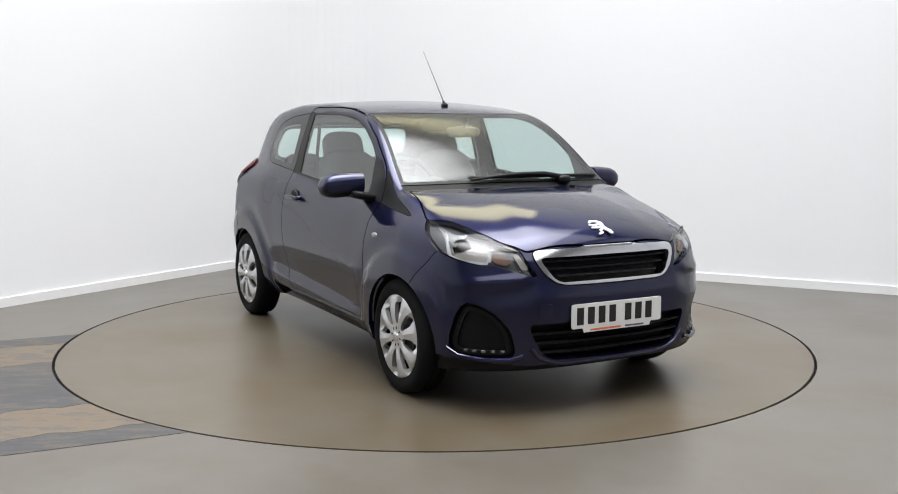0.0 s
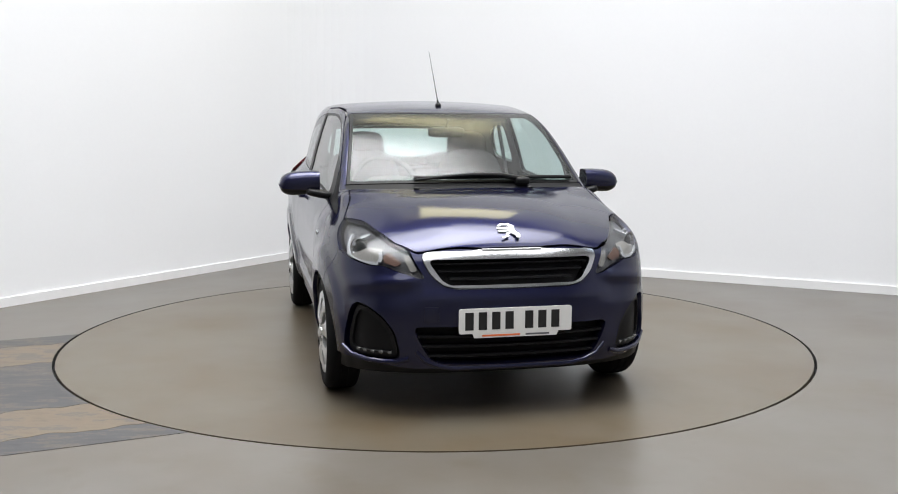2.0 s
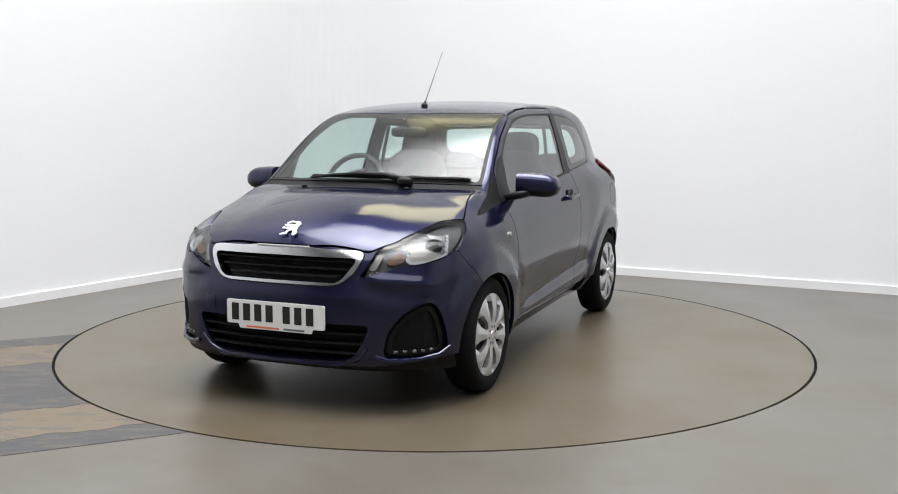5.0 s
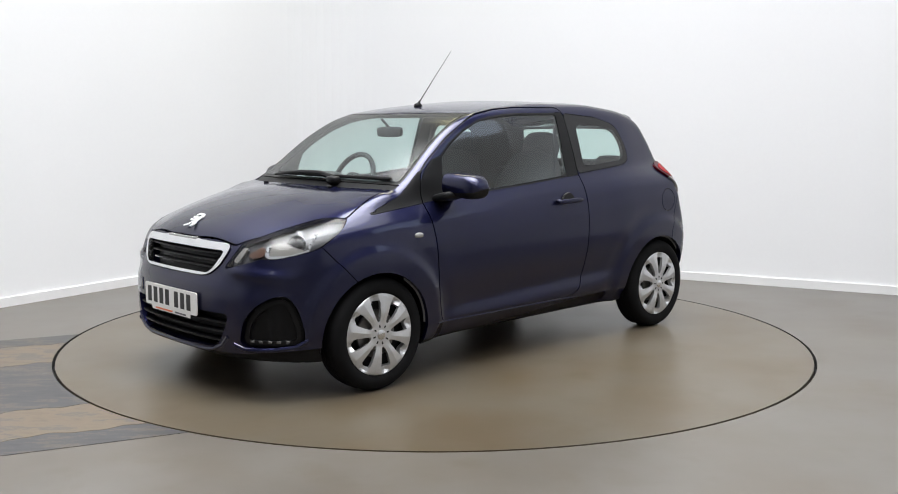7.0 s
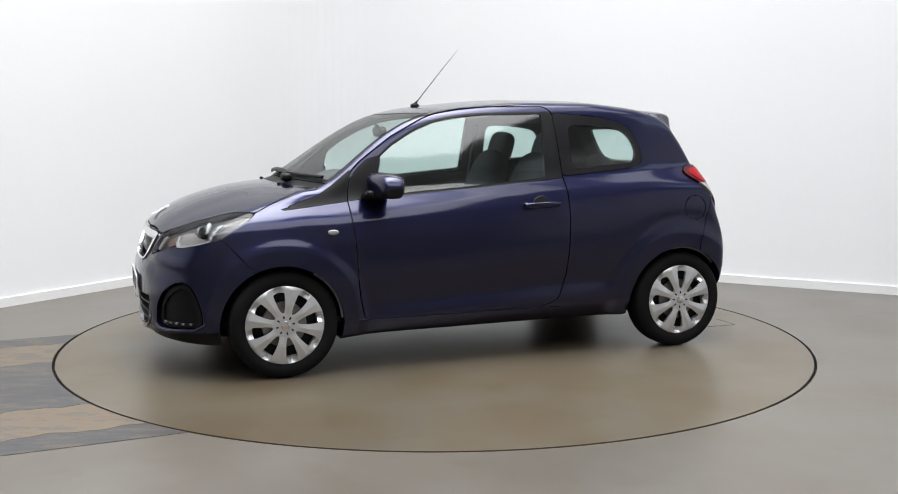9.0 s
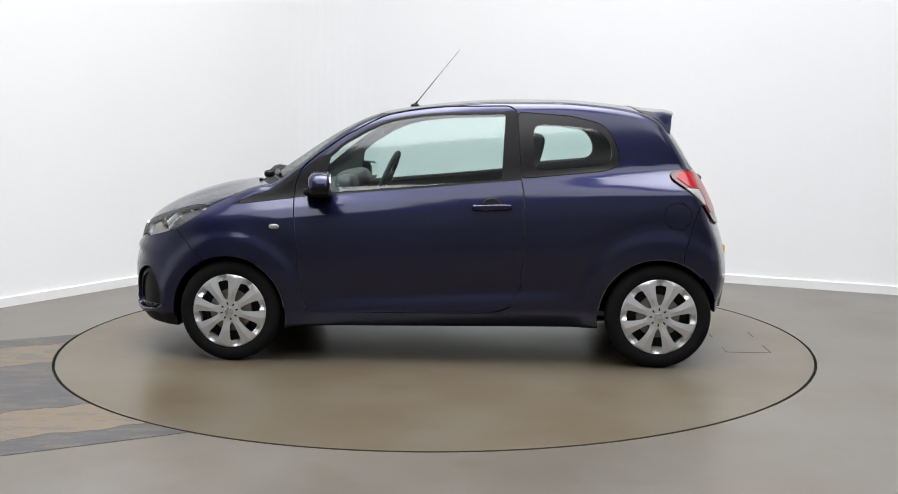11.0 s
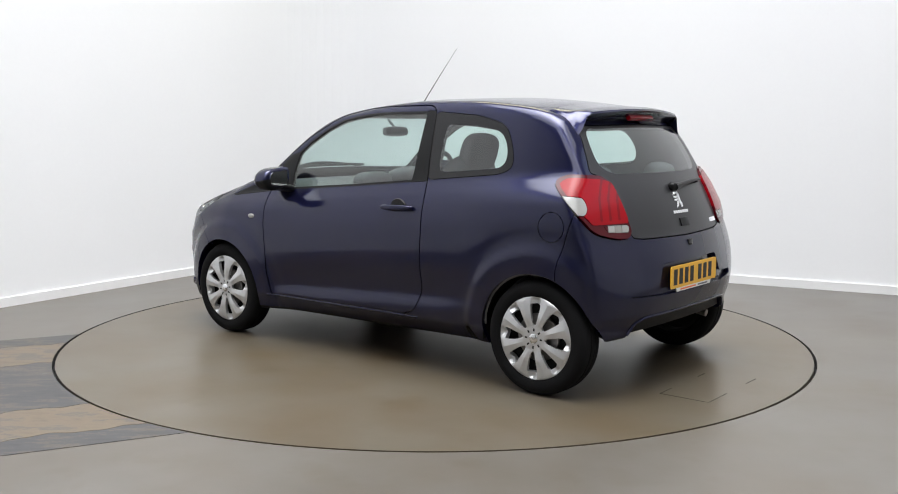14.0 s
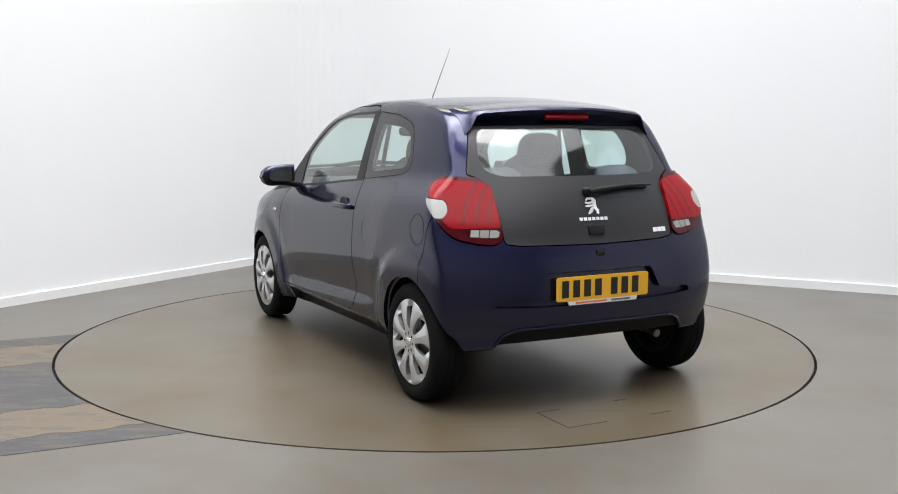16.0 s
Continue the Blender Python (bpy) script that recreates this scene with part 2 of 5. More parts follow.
high_taper = curve([(-1.6, 0.14), (-1.35, 0.07), (-1.15, 0.036), (-0.95, 0.016), (-0.6, 0.003), (-0.3, 0.0), (0.1, 0.004), (0.4, 0.014), (0.7, 0.016), (1.0, 0.015), (1.3, 0.03)])
wrap = curve([(-1.7, -0.22), (-1.2, -0.18), (-0.9, -0.05), (-0.3, 0.0), (0.2, 0.10), (0.5, 0.20), (0.9, 0.36), (1.1, 0.36), (1.4, 0.30), (1.8, 0.2)])
crown = curve([(-1.6, 0.05), (-1.2, 0.10), (-0.5, 0.085), (0.2, 0.085), (0.5, 0.05), (1.0, 0.03), (1.2, 0.10), (1.5, 0.14), (1.8, 0.12)])


def solid(p):
    """Negative inside the body, positive outside."""
    x, y, z = p[..., 0], np.abs(p[..., 1]), p[..., 2]
    y2 = y * y
    d = z - belt_line(x)
    mix = np.clip((d + 0.14) / 0.16, 0, 1)
    mix = mix * mix * (3 - 2 * mix)
    half = section(d) - low_taper(x) * (1 - mix) - high_taper(x) * mix
    for cx, r in ((1.17, 0.345), (-1.17, 0.36)):
        reach = np.hypot(x - cx, z - 0.285)
        rim = np.clip((r + 0.105 - reach) / 0.065, 0, 1)
        half = half + 0.010 * rim * rim * (3 - 2 * rim) - 0.004 * np.exp(-((reach - r - 0.125) / 0.05) ** 2)
    half = half - 0.055 * np.clip((0.292 - z) / 0.10, 0, 1.5) * np.exp(-(x / 0.84) ** 8)
    u = z - 0.395 + 0.05 * x
    half = half - 0.026 * np.exp(-(u / np.where(u > 0, 0.120, 0.050)) ** 2) * np.exp(-(x / 0.74) ** 6)
    side = (y - half) * 0.97
    top = (z - top_line(x + wrap(x) * y2) + crown(x) * y2) * 0.8
    top = top - 0.006 * np.clip((x - 1.15) / 0.2, 0, 1) * np.exp(-(y / 0.36) ** 8)
    front = (x - front_line(z) + 0.10 * y2 + 0.66 * y2 * y2) * 0.85
    ledge = np.clip((y - 0.40) / 0.08, 0, 1)
    front = front - 0.010 * ledge * np.exp(-((z - 0.612 + 0.10 * (y - 0.55)) / 0.026) ** 2) + 0.008 * ledge * np.exp(-((z - 0.545 + 0.10 * (y - 0.55)) / 0.035) ** 2)
    rear = (rear_line(z) + 0.12 * y2 + 0.18 * y2 * y2 - x) * 0.9
    low = curve([(-1.6, 0.30), (-1.2, 0.24), (-0.8, 0.19), (0.8, 0.18), (1.3, 0.17), (1.9, 0.19)])(x) - z
    f = smax(side, top, 0.06)
    ends = smax(front, rear, 0.01)
    f = smax(f, ends, 0.06)
    return smax(f, low, 0.03)


def slope(p, e=0.004):
    g = np.stack([solid(p + np.eye(3)[i] * e) - solid(p - np.eye(3)[i] * e) for i in range(3)], -1)
    return g / np.linalg.norm(g, axis=-1, keepdims=True)


def skin(along=250, around=260, caps=90):
    """The whole body surface: rays from a spine, met with the solid."""
    xs = np.concatenate([np.full(caps, 1.10), np.linspace(1.10, -0.95, along), np.full(caps, -0.95)])
    tilt = np.concatenate([np.linspace(0.02, 1, caps, endpoint=False) * np.pi / 2, np.full(along, np.pi / 2), np.linspace(1, 0.02, caps + 1)[1:] * np.pi / 2])
    sign = np.concatenate([np.ones(caps + along), -np.ones(caps)])
    phi = np.linspace(0, 2 * np.pi, around, endpoint=False)
    way = np.stack([np.broadcast_to((sign * np.cos(tilt))[:, None], (len(xs), around)),
                    np.sin(tilt)[:, None] * np.sin(phi)[None], np.sin(tilt)[:, None] * np.cos(phi)[None]], -1)
    start = np.stack([xs, 0 * xs, 0 * xs + 0.60], -1)[:, None, :]
    lo, hi = np.zeros(way.shape[:2]), np.full(way.shape[:2], 1.6)
    for _ in range(34):
        mid = (lo + hi) / 2
        out = solid(start + way * mid[..., None]) > 0
        hi, lo = np.where(out, mid, hi), np.where(out, lo, mid)
    v = (start + way * hi[..., None]).reshape(-1, 3)
    n, m = len(xs), around
    i, j = np.meshgrid(np.arange(n - 1), np.arange(m), indexing="ij")
    a, b, c, d = i * m + j, i * m + (j + 1) % m, (i + 1) * m + (j + 1) % m, (i + 1) * m + j
    tris = np.concatenate([np.stack([a, c, b], -1).reshape(-1, 3), np.stack([a, d, c], -1).reshape(-1, 3)])
    for row in (0, n - 1):
        ring = row * m + np.arange(m)
        v = np.concatenate([v, v[ring].mean(0, keepdims=True)])
        fan = np.stack([np.roll(ring, -1), ring, np.full(m, len(v) - 1)], -1)
        tris = np.concatenate([tris, fan if row else fan[:, ::-1]])
    return v, slope(v), tris[:, ::-1]


# ---- cutting the body surface into panels ----
def rounded(pts, r):
    """A closed outline with its corners rounded."""
    out, n = [], len(pts)
    for i in range(n):
        p, a, b = Vector(pts[i]), Vector(pts[i - 1]), Vector(pts[(i + 1) % n])
        ra, rb = min(r, (a - p).length * 0.48), min(r, (b - p).length * 0.48)
        p0, p1 = p + (a - p).normalized() * ra, p + (b - p).normalized() * rb
        out += [tuple(p0 * (1 - s) ** 2 + p * 2 * s * (1 - s) + p1 * s * s) for s in (0, 0.2, 0.4, 0.6, 0.8, 1)]
    return np.array(out)


def inside(u, w, pts, r=0.0):
    """Signed distance to an outline: negative within it."""
    poly = rounded(pts, r) if r else np.array(pts, float)
    lo, hi = poly.min(0) - 0.05, poly.max(0) + 0.05
    near = (u > lo[0]) & (u < hi[0]) & (w > lo[1]) & (w < hi[1])
    if not near.all():
        out = np.maximum.reduce([poly.min(0)[0] - u, u - poly.max(0)[0], poly.min(0)[1] - w, w - poly.max(0)[1]])
        if near.any():
            out[near] = inside(u[near], w[near], poly)
        return out
    best, odd = np.full(u.shape, 1e9), np.zeros(u.shape, bool)
    for (ax, ay), (bx, by) in zip(poly, np.roll(poly, -1, 0)):
        ex, ey = bx - ax, by - ay
        k = np.clip(((u - ax) * ex + (w - ay) * ey) / max(ex * ex + ey * ey, 1e-12), 0, 1)
        best = np.minimum(best, (u - ax - k * ex) ** 2 + (w - ay - k * ey) ** 2)
        if ay != by:
            odd ^= ((ay > w) != (by > w)) & (u < (bx - ax) * (w - ay) / (by - ay) + ax)
    return np.where(odd, -1, 1) * np.sqrt(best)


def keep(mesh, s):
    """The piece of a triangle mesh where s is negative, cut cleanly along s = 0."""
    v, n, t = mesh
    neg = s < 0
    count = neg[t].sum(1)
    whole = t[count == 3]
    new_v, new_n, base, made, tris = [], [], len(v), {}, []

    def cut(a, b):
        key = (a, b) if a < b else (b, a)
        if key not in made:
            k = s[a] / (s[a] - s[b])
            made[key] = base + len(new_v)
            new_v.append(v[a] + (v[b] - v[a]) * k)
            new_n.append(n[a] + (n[b] - n[a]) * k)
        return made[key]

    for a, b, c in t[(count == 1) | (count == 2)].tolist():
        f = [bool(neg[a]), bool(neg[b]), bool(neg[c])]
        if sum(f) == 1:
            while not f[0]:
                a, b, c = b, c, a
                f = f[1:] + f[:1]
            tris.append((a, cut(a, b), cut(c, a)))
        else:
            while f[0]:
                a, b, c = b, c, a
                f = f[1:] + f[:1]
            ab, ca = cut(a, b), cut(c, a)
            tris += [(ab, b, c), (ab, c, ca)]
    t2 = np.concatenate([whole, np.array(tris, int).reshape(-1, 3)])
    v2 = np.concatenate([v, np.array(new_v).reshape(-1, 3)])
    n2 = np.concatenate([n, np.array(new_n).reshape(-1, n.shape[1])])
    used, back = np.unique(t2, return_inverse=True)
    n2 = n2[used]
    n2[:, :3] /= np.maximum(np.linalg.norm(n2[:, :3], axis=1, keepdims=True), 1e-9)
    return v2[used], n2, back.reshape(-1, 3)


def panel(name, mesh, mat, parent, label="", depth=0.012, push=0.0, both=False):
    """One pressed panel: the surface with its edges turned inwards."""
    v, n, t = mesh
    v = v - n * push
    e = np.concatenate([t[:, [0, 1]], t[:, [1, 2]], t[:, [2, 0]]])
    key = np.sort(e, 1)
    code = key[:, 0].astype(np.int64) * (len(v) + 1) + key[:, 1]
    _, first, number = np.unique(code, return_index=True, return_counts=True)
    rim = e[first[number == 1]]
    ids, back = np.unique(rim, return_inverse=True)
    back = back.reshape(-1, 2)
    k, m = len(v), len(ids)
    verts = np.concatenate([v, v[ids] - n[ids] * depth])
    walls = np.concatenate([np.stack([rim[:, 0], back[:, 0] + k, back[:, 1] + k], 1), np.stack([rim[:, 0], back[:, 1] + k, rim[:, 1]], 1)]) if m else np.zeros((0, 3), int)
    turn_in = np.concatenate([back[:, [0, 0, 1]], back[:, [0, 1, 1]]]) if m else np.zeros((0, 3), int)
    way = np.zeros((m, 3))
    if m:
        edge = v[rim[:, 1]] - v[rim[:, 0]]
        side = np.cross(edge, n[rim[:, 0]])
        for col in (0, 1):
            np.add.at(way, back[:, col], side)
    way /= np.maximum(np.linalg.norm(way, axis=1, keepdims=True), 1e-9)
    normals = np.concatenate([n[t].reshape(-1, 3), way[turn_in].reshape(-1, 3)])
    faces = np.concatenate([t, walls])
    if both:
        normals = np.concatenate([normals, -n[t[:, ::-1]].reshape(-1, 3)])
        faces = np.concatenate([faces, t[:, ::-1] + len(verts)])
        verts = np.concatenate([verts, v - n * depth])
    me = bpy.data.meshes.new(name)
    me.from_pydata(verts.tolist(), [], faces.tolist())
    me.polygons.foreach_set("use_smooth", [True] * len(me.polygons))
    me.normals_split_custom_set(normals.tolist())
    me.materials.append(mat)
    ob = new(name, me)
    ob.parent = parent
    return tagged(ob, label)


GAPW = 0.0025

# outlines on the car, in metres: side view (x, z), front and rear view (y, z), top view (x, y) or diagonal view (u, z)
DOOR = [(0.817, 0.905), (0.79, 0.64), (0.775, 0.42), (0.745, 0.283), (-0.294, 0.290), (-0.387, 0.325), (-0.433, 0.442), (-0.446, 0.752), (-0.443, 0.934), (-0.428, 1.02),
        (-0.408, 1.37), (-0.368, 1.407), (-0.02, 1.404), (0.14, 1.391), (0.30, 1.362), (0.372, 1.334), (0.555, 1.238), (0.722, 1.118), (0.787, 1.06), (0.812, 0.97)]
DOOR_GLASS = [(0.635, 0.932), (0.645, 1.0), (0.625, 1.13), (0.547, 1.195), (0.42, 1.270), (0.30, 1.320), (0.2, 1.340), (0.1, 1.352), (0.0, 1.359), (-0.340, 1.364), (-0.322, 1.012), (0.1, 0.974)]
SAIL = [(0.9, 0.896), (0.622, 0.926), (0.632, 1.0), (0.612, 1.145), (0.70, 1.12), (0.765, 1.06), (0.79, 1.02), (0.9, 1.0)]
PILLAR = [(-0.310, 0.999), (-0.333, 1.378), (-0.5, 1.378), (-0.5, 1.016)]
QUARTER = [(-0.43, 1.016), (-0.88, 1.058), (-0.945, 1.082), (-0.958, 1.12), (-0.942, 1.19), (-0.895, 1.283), (-0.84, 1.317), (-0.69, 1.352), (-0.405, 1.374)]
QUARTER_GLASS = [(-0.492, 1.308), (-0.683, 1.300), (-0.852, 1.276), (-0.905, 1.209), (-0.919, 1.135), (-0.888, 1.089), (-0.494, 1.056)]
FENDER_TRIM = [(1.185, 0.861), (1.115, 0.890), (0.957, 0.944), (0.895, 0.984), (0.793, 1.064), (0.70, 1.06), (0.70, 0.917)]
HEADLAMP = [(-0.424, 0.866), (-0.482, 0.875), (-0.562, 0.865), (-0.687, 0.83), (-0.816, 0.785), (-0.90, 0.745), (-0.955, 0.672), (-0.990, 0.626), (-0.920, 0.648), (-0.833, 0.672),
            (-0.805, 0.684), (-0.737, 0.681), (-0.618, 0.704), (-0.525, 0.731), (-0.466, 0.781), (-0.430, 0.822)]
BONNET = [(1.784, -0.2), (1.780, 0.13), (1.750, 0.388), (1.742, 0.428), (1.665, 0.512), (1.542, 0.569), (1.405, 0.617), (1.302, 0.695), (1.12, 0.640), (0.995, 0.632), (0.982, 0.60), (1.038, 0.46), (1.086, 0.30), (1.111, 0.15), (1.12, 0.0), (1.12, -0.2)]
GRILLE_OUT = [(-0.2, 0.757), (0.138, 0.757), (0.165, 0.747), (0.372, 0.742), (0.404, 0.732), (0.402, 0.70), (0.369, 0.639), (0.316, 0.596), (0.263, 0.584), (-0.2, 0.581)]
GRILLE_IN = [(-0.2, 0.711), (0.360, 0.708), (0.374, 0.698), (0.362, 0.676), (0.322, 0.618), (0.289, 0.599), (-0.2, 0.598)]
INTAKE = [(-0.2, 0.420), (0.443, 0.418), (0.446, 0.395), (0.418, 0.334), (0.38, 0.272), (0.33, 0.250), (-0.2, 0.237)]
FOG = [(-0.673, 0.515), (-0.746, 0.508), (-0.827, 0.462), (-0.885, 0.391), (-0.906, 0.285), (-0.87, 0.262), (-0.62, 0.262), (-0.596, 0.30), (-0.600, 0.361), (-0.631, 0.458)]
HATCH = [(-0.2, 0.748), (0.40, 0.756), (0.478, 0.766), (0.484, 0.90), (0.488, 1.02), (0.54, 1.062), (0.585, 1.075), (0.565, 1.13), (0.505, 1.30), (-0.2, 1.31)]
HATCH_GLASS = [(-0.2, 1.062), (0.42, 1.066), (0.485, 1.086), (0.508, 1.13), (0.495, 1.22), (0.466, 1.284), (-0.2, 1.296)]
TAIL_LAMP = [(-0.360, 1.022), (-0.392, 1.051), (-0.435, 1.068), (-0.589, 1.060), (-0.668, 1.033), (-0.708, 0.968), (-0.726, 0.874), (-0.724, 0.762), (-0.644, 0.763), (-0.520, 0.794), (-0.436, 0.876), (-0.378, 0.966)]
TAIL_WHITE = [(-0.36, 0.968), (-0.468, 0.960), (-0.488, 0.915), (-0.474, 0.878), (-0.42, 0.884)]
TAIL_LOW = [(-0.566, 0.832), (-0.708, 0.828), (-0.706, 0.792), (-0.584, 0.799)]
VALANCE = [(-0.2, 0.386), (0.36, 0.380), (0.445, 0.375), (0.498, 0.356), (0.540, 0.305), (0.56, 0.1), (-0.2, 0.1)]
PLATE_RECESS = [(-0.2, 0.632), (0.295, 0.632), (0.345, 0.530), (0.555, 0.516), (0.562, 0.490), (0.345, 0.478), (-0.2, 0.478)]


def fields(v):
    """Distances of every point to every outline."""
    x, y, z = v[:, 0], np.abs(v[:, 1]), v[:, 2]
    y2 = y * y
    f = {}
    near_side = 0.40 - y
    for name, pts, r in (("door", DOOR, 0.03), ("door_glass", DOOR_GLASS, 0.012), ("sail", SAIL, 0.01), ("pillar", PILLAR, 0.006), ("quarter", QUARTER, 0.03),
                         ("quarter_glass", QUARTER_GLASS, 0.05), ("fender_trim", FENDER_TRIM, 0.012)):
        f[name] = np.maximum(inside(x, z, pts, r), near_side)
    diag = (y - x) / math.sqrt(2)
    f["headlamp"] = np.maximum(inside(diag, z, HEADLAMP, 0.02), 1.1 - x)
    f["fog"] = np.maximum(inside(diag, z, FOG, 0.03), 1.2 - x)
    f["bonnet"] = np.maximum(inside(x, y, BONNET, 0.02), 0.7 - z)
    for name, pts, r in (("grille_out", GRILLE_OUT, 0.02), ("grille_in", GRILLE_IN, 0.012), ("intake", INTAKE, 0.025)):
        f[name] = np.maximum(inside(y, z, pts, r), 1.4 - x)
    back = (x + y) / math.sqrt(2)
    for name, pts, r in (("tail_lamp", TAIL_LAMP, 0.045), ("tail_white", TAIL_WHITE, 0.015), ("tail_low", TAIL_LOW, 0.008)):
        f[name] = np.maximum(inside(back, z, pts, r), x + 1.1)
    for name, pts, r in (("hatch", HATCH, 0.02), ("hatch_glass", HATCH_GLASS, 0.04), ("valance", VALANCE, 0.03), ("plate_recess", PLATE_RECESS, 0.012)):
        f[name] = np.maximum(inside(y, z, pts, r), x + 1.05)
    s = x + wrap(x) * y2
    f["screen"] = np.maximum.reduce([(s - 1.062) * 0.8, (0.432 - 0.26 * y2 - s) * 0.95, y - (0.637 - 0.235 * (z - 0.985)), 0.2 - x, 0.9 - z])
    f["cowl"] = np.maximum.reduce([(s - 1.117) * 0.8, (1.062 - s) * 0.8, y - 0.642, 0.8 - x, 0.9 - z])
    f["arch"] = np.minimum(np.hypot(x - 1.178, z - 0.272) - 0.318, np.hypot(x + 1.165, z - 0.275) - 0.322)
    f["arch"] = np.maximum(f["arch"], 0.5 - y)
    f["front"] = 1.335 + (z - 0.58) * 0.92 - x
    f["rear"] = np.maximum(x + 1.293 + np.maximum(z - 0.62, 0) * 0.30, z - 0.90)
    f["lip"] = np.maximum(z - (0.228 + 0.10 * np.clip(y - 0.45, 0, 1)), 1.2 - x)
    f["under"] = np.maximum(z - 0.205, np.abs(x) - 1.35)
    f["flap"] = np.maximum(np.hypot(x + 1.257, z - 0.825) - 0.071, 0.5 - v[:, 1])
    f["roof"] = np.maximum.reduce([1.30 - z, y - 0.50 - 0.02 * np.clip(-x, 0, 1), -1.08 - x])
    f["lift_top"] = np.maximum.reduce([x + 1.065, 1.27 - z, y - 0.53])
    return f


class Cutter:
    """Keeps a mesh and all its distances together while pieces are cut from it."""

    def __init__(self, mesh, f=None):
        self.mesh = mesh
        self.f = fields(mesh[0]) if f is None else f

    def part_of(self, s):
        names = list(self.f)
        v, n, t = self.mesh
        v2, n2, t2 = keep((v, np.concatenate([n] + [self.f[k][:, None] for k in names], 1), t), s)
        return Cutter((v2, n2[:, :3], t2), {k: n2[:, 3 + i] for i, k in enumerate(names)})

    def take(self, name, gap=GAPW):
        s = self.f[name] if isinstance(name, str) else name
        piece, rest = self.part_of(s + gap), self.part_of(gap - s)
        self.mesh, self.f = rest.mesh, rest.f
        return piece

    def halves(self):
        return [(side, keep(self.mesh, -side * self.mesh[0][:, 1])) for side in (1, -1)]


# ---- more materials ----
GLASS = pane_material("tinted_green_glass", (0.80, 0.93, 0.90), 0.9, 0.07)
SCREEN_GLASS = pane_material("tinted_windscreen_glass", (0.82, 0.93, 0.91), 0.5, 0.2)
GLOSS_BLACK = material("black_glass_trim", (0.010, 0.010, 0.011), 0.20, Specular_IOR_Level=0.4)
HATCH_BLACK = textured(material("dark_tailgate_glass", (0.022, 0.022, 0.024), 0.33, Specular_IOR_Level=0.35), 2, 0.1)
SATIN_BLACK = material("satin_black_trim", (0.006, 0.006, 0.0065), 0.42, Specular_IOR_Level=0.22)
CHROME = material("satin_chrome", (0.78, 0.79, 0.80), 0.16, 1.0)
LAMP_CLEAR = pane_material("clear_lamp_cover", (0.90, 0.91, 0.92), 0.32)
LAMP_DARK = material("dark_lamp_housing", (0.085, 0.085, 0.088), 0.3, 0.4)
LAMP_SILVER = material("lamp_reflector", (0.75, 0.75, 0.75), 0.14, 1.0)
REFLECTOR = material("dull_lamp_reflector", (0.26, 0.25, 0.23), 0.3, 0.3)
LAMP_WHITE = material("white_lamp_blade", (0.40, 0.41, 0.42), 0.2)
AMBER = material("amber_lamp_plastic", (0.13, 0.075, 0.055), 0.3, 0.2)
RED_LAMP = material("red_lamp_plastic", (0.235, 0.002, 0.006), 0.16, 0.0, 0.0, Specular_IOR_Level=0.22)
MID_RED = material("deep_red_lamp_plastic", (0.13, 0.0015, 0.004), 0.16, Specular_IOR_Level=0.35)
DARK_RED = material("dark_red_lamp_plastic", (0.055, 0.003, 0.006), 0.1, 0.0, 0.0, Specular_IOR_Level=0.35)
CLEAR_WHITE = material("frosted_white_lamp_plastic", (0.30, 0.30, 0.29), 0.2, 0.1, 0.4)
LINING = textured(material("grey_cabin_lining", (0.12, 0.12, 0.125), 0.8), 5, 0.15, 0.2, 200)
HEADLINER = textured(material("grey_headliner_cloth", (0.20, 0.20, 0.20), 0.9), 5, 0.06, 0.2, 300)
CLOTH = textured(material("dark_grey_seat_cloth", (0.095, 0.097, 0.105), 0.9), 6, 0.12, 0.0, 22)
DASH = textured(material("dark_grey_dash_plastic", (0.04, 0.04, 0.043), 0.6), 6, 0.15, 0.3, 300)
PLATE_WHITE = textured(material("white_plate_sheet", (0.74, 0.74, 0.72), 0.35), 8, 0.03)
PLATE_YELLOW = textured(material("yellow_plate_sheet", (0.78, 0.42, 0.025), 0.35), 8, 0.03)
INK = material("black_plate_print", (0.01, 0.01, 0.01), 0.5)
ORANGE = material("orange_print", (0.75, 0.18, 0.06), 0.5)
GREY_INK = material("grey_print", (0.12, 0.12, 0.13), 0.5)
BADGE = material("bright_silver_badge", (0.80, 0.81, 0.82), 0.35, 0.25)
DULL_LED = material("dull_lamp_glass", (0.13, 0.13, 0.125), 0.25, 0.4)
MIRROR = material("mirror_glass", (0.85, 0.88, 0.88), 0.02, 1.0)
STEEL = textured(material("dull_brake_steel", (0.22, 0.21, 0.20), 0.45, 0.9), 10, 0.3)


def band(mesh, u, lo, hi):
    return keep(mesh, np.maximum(u - hi, lo - u))


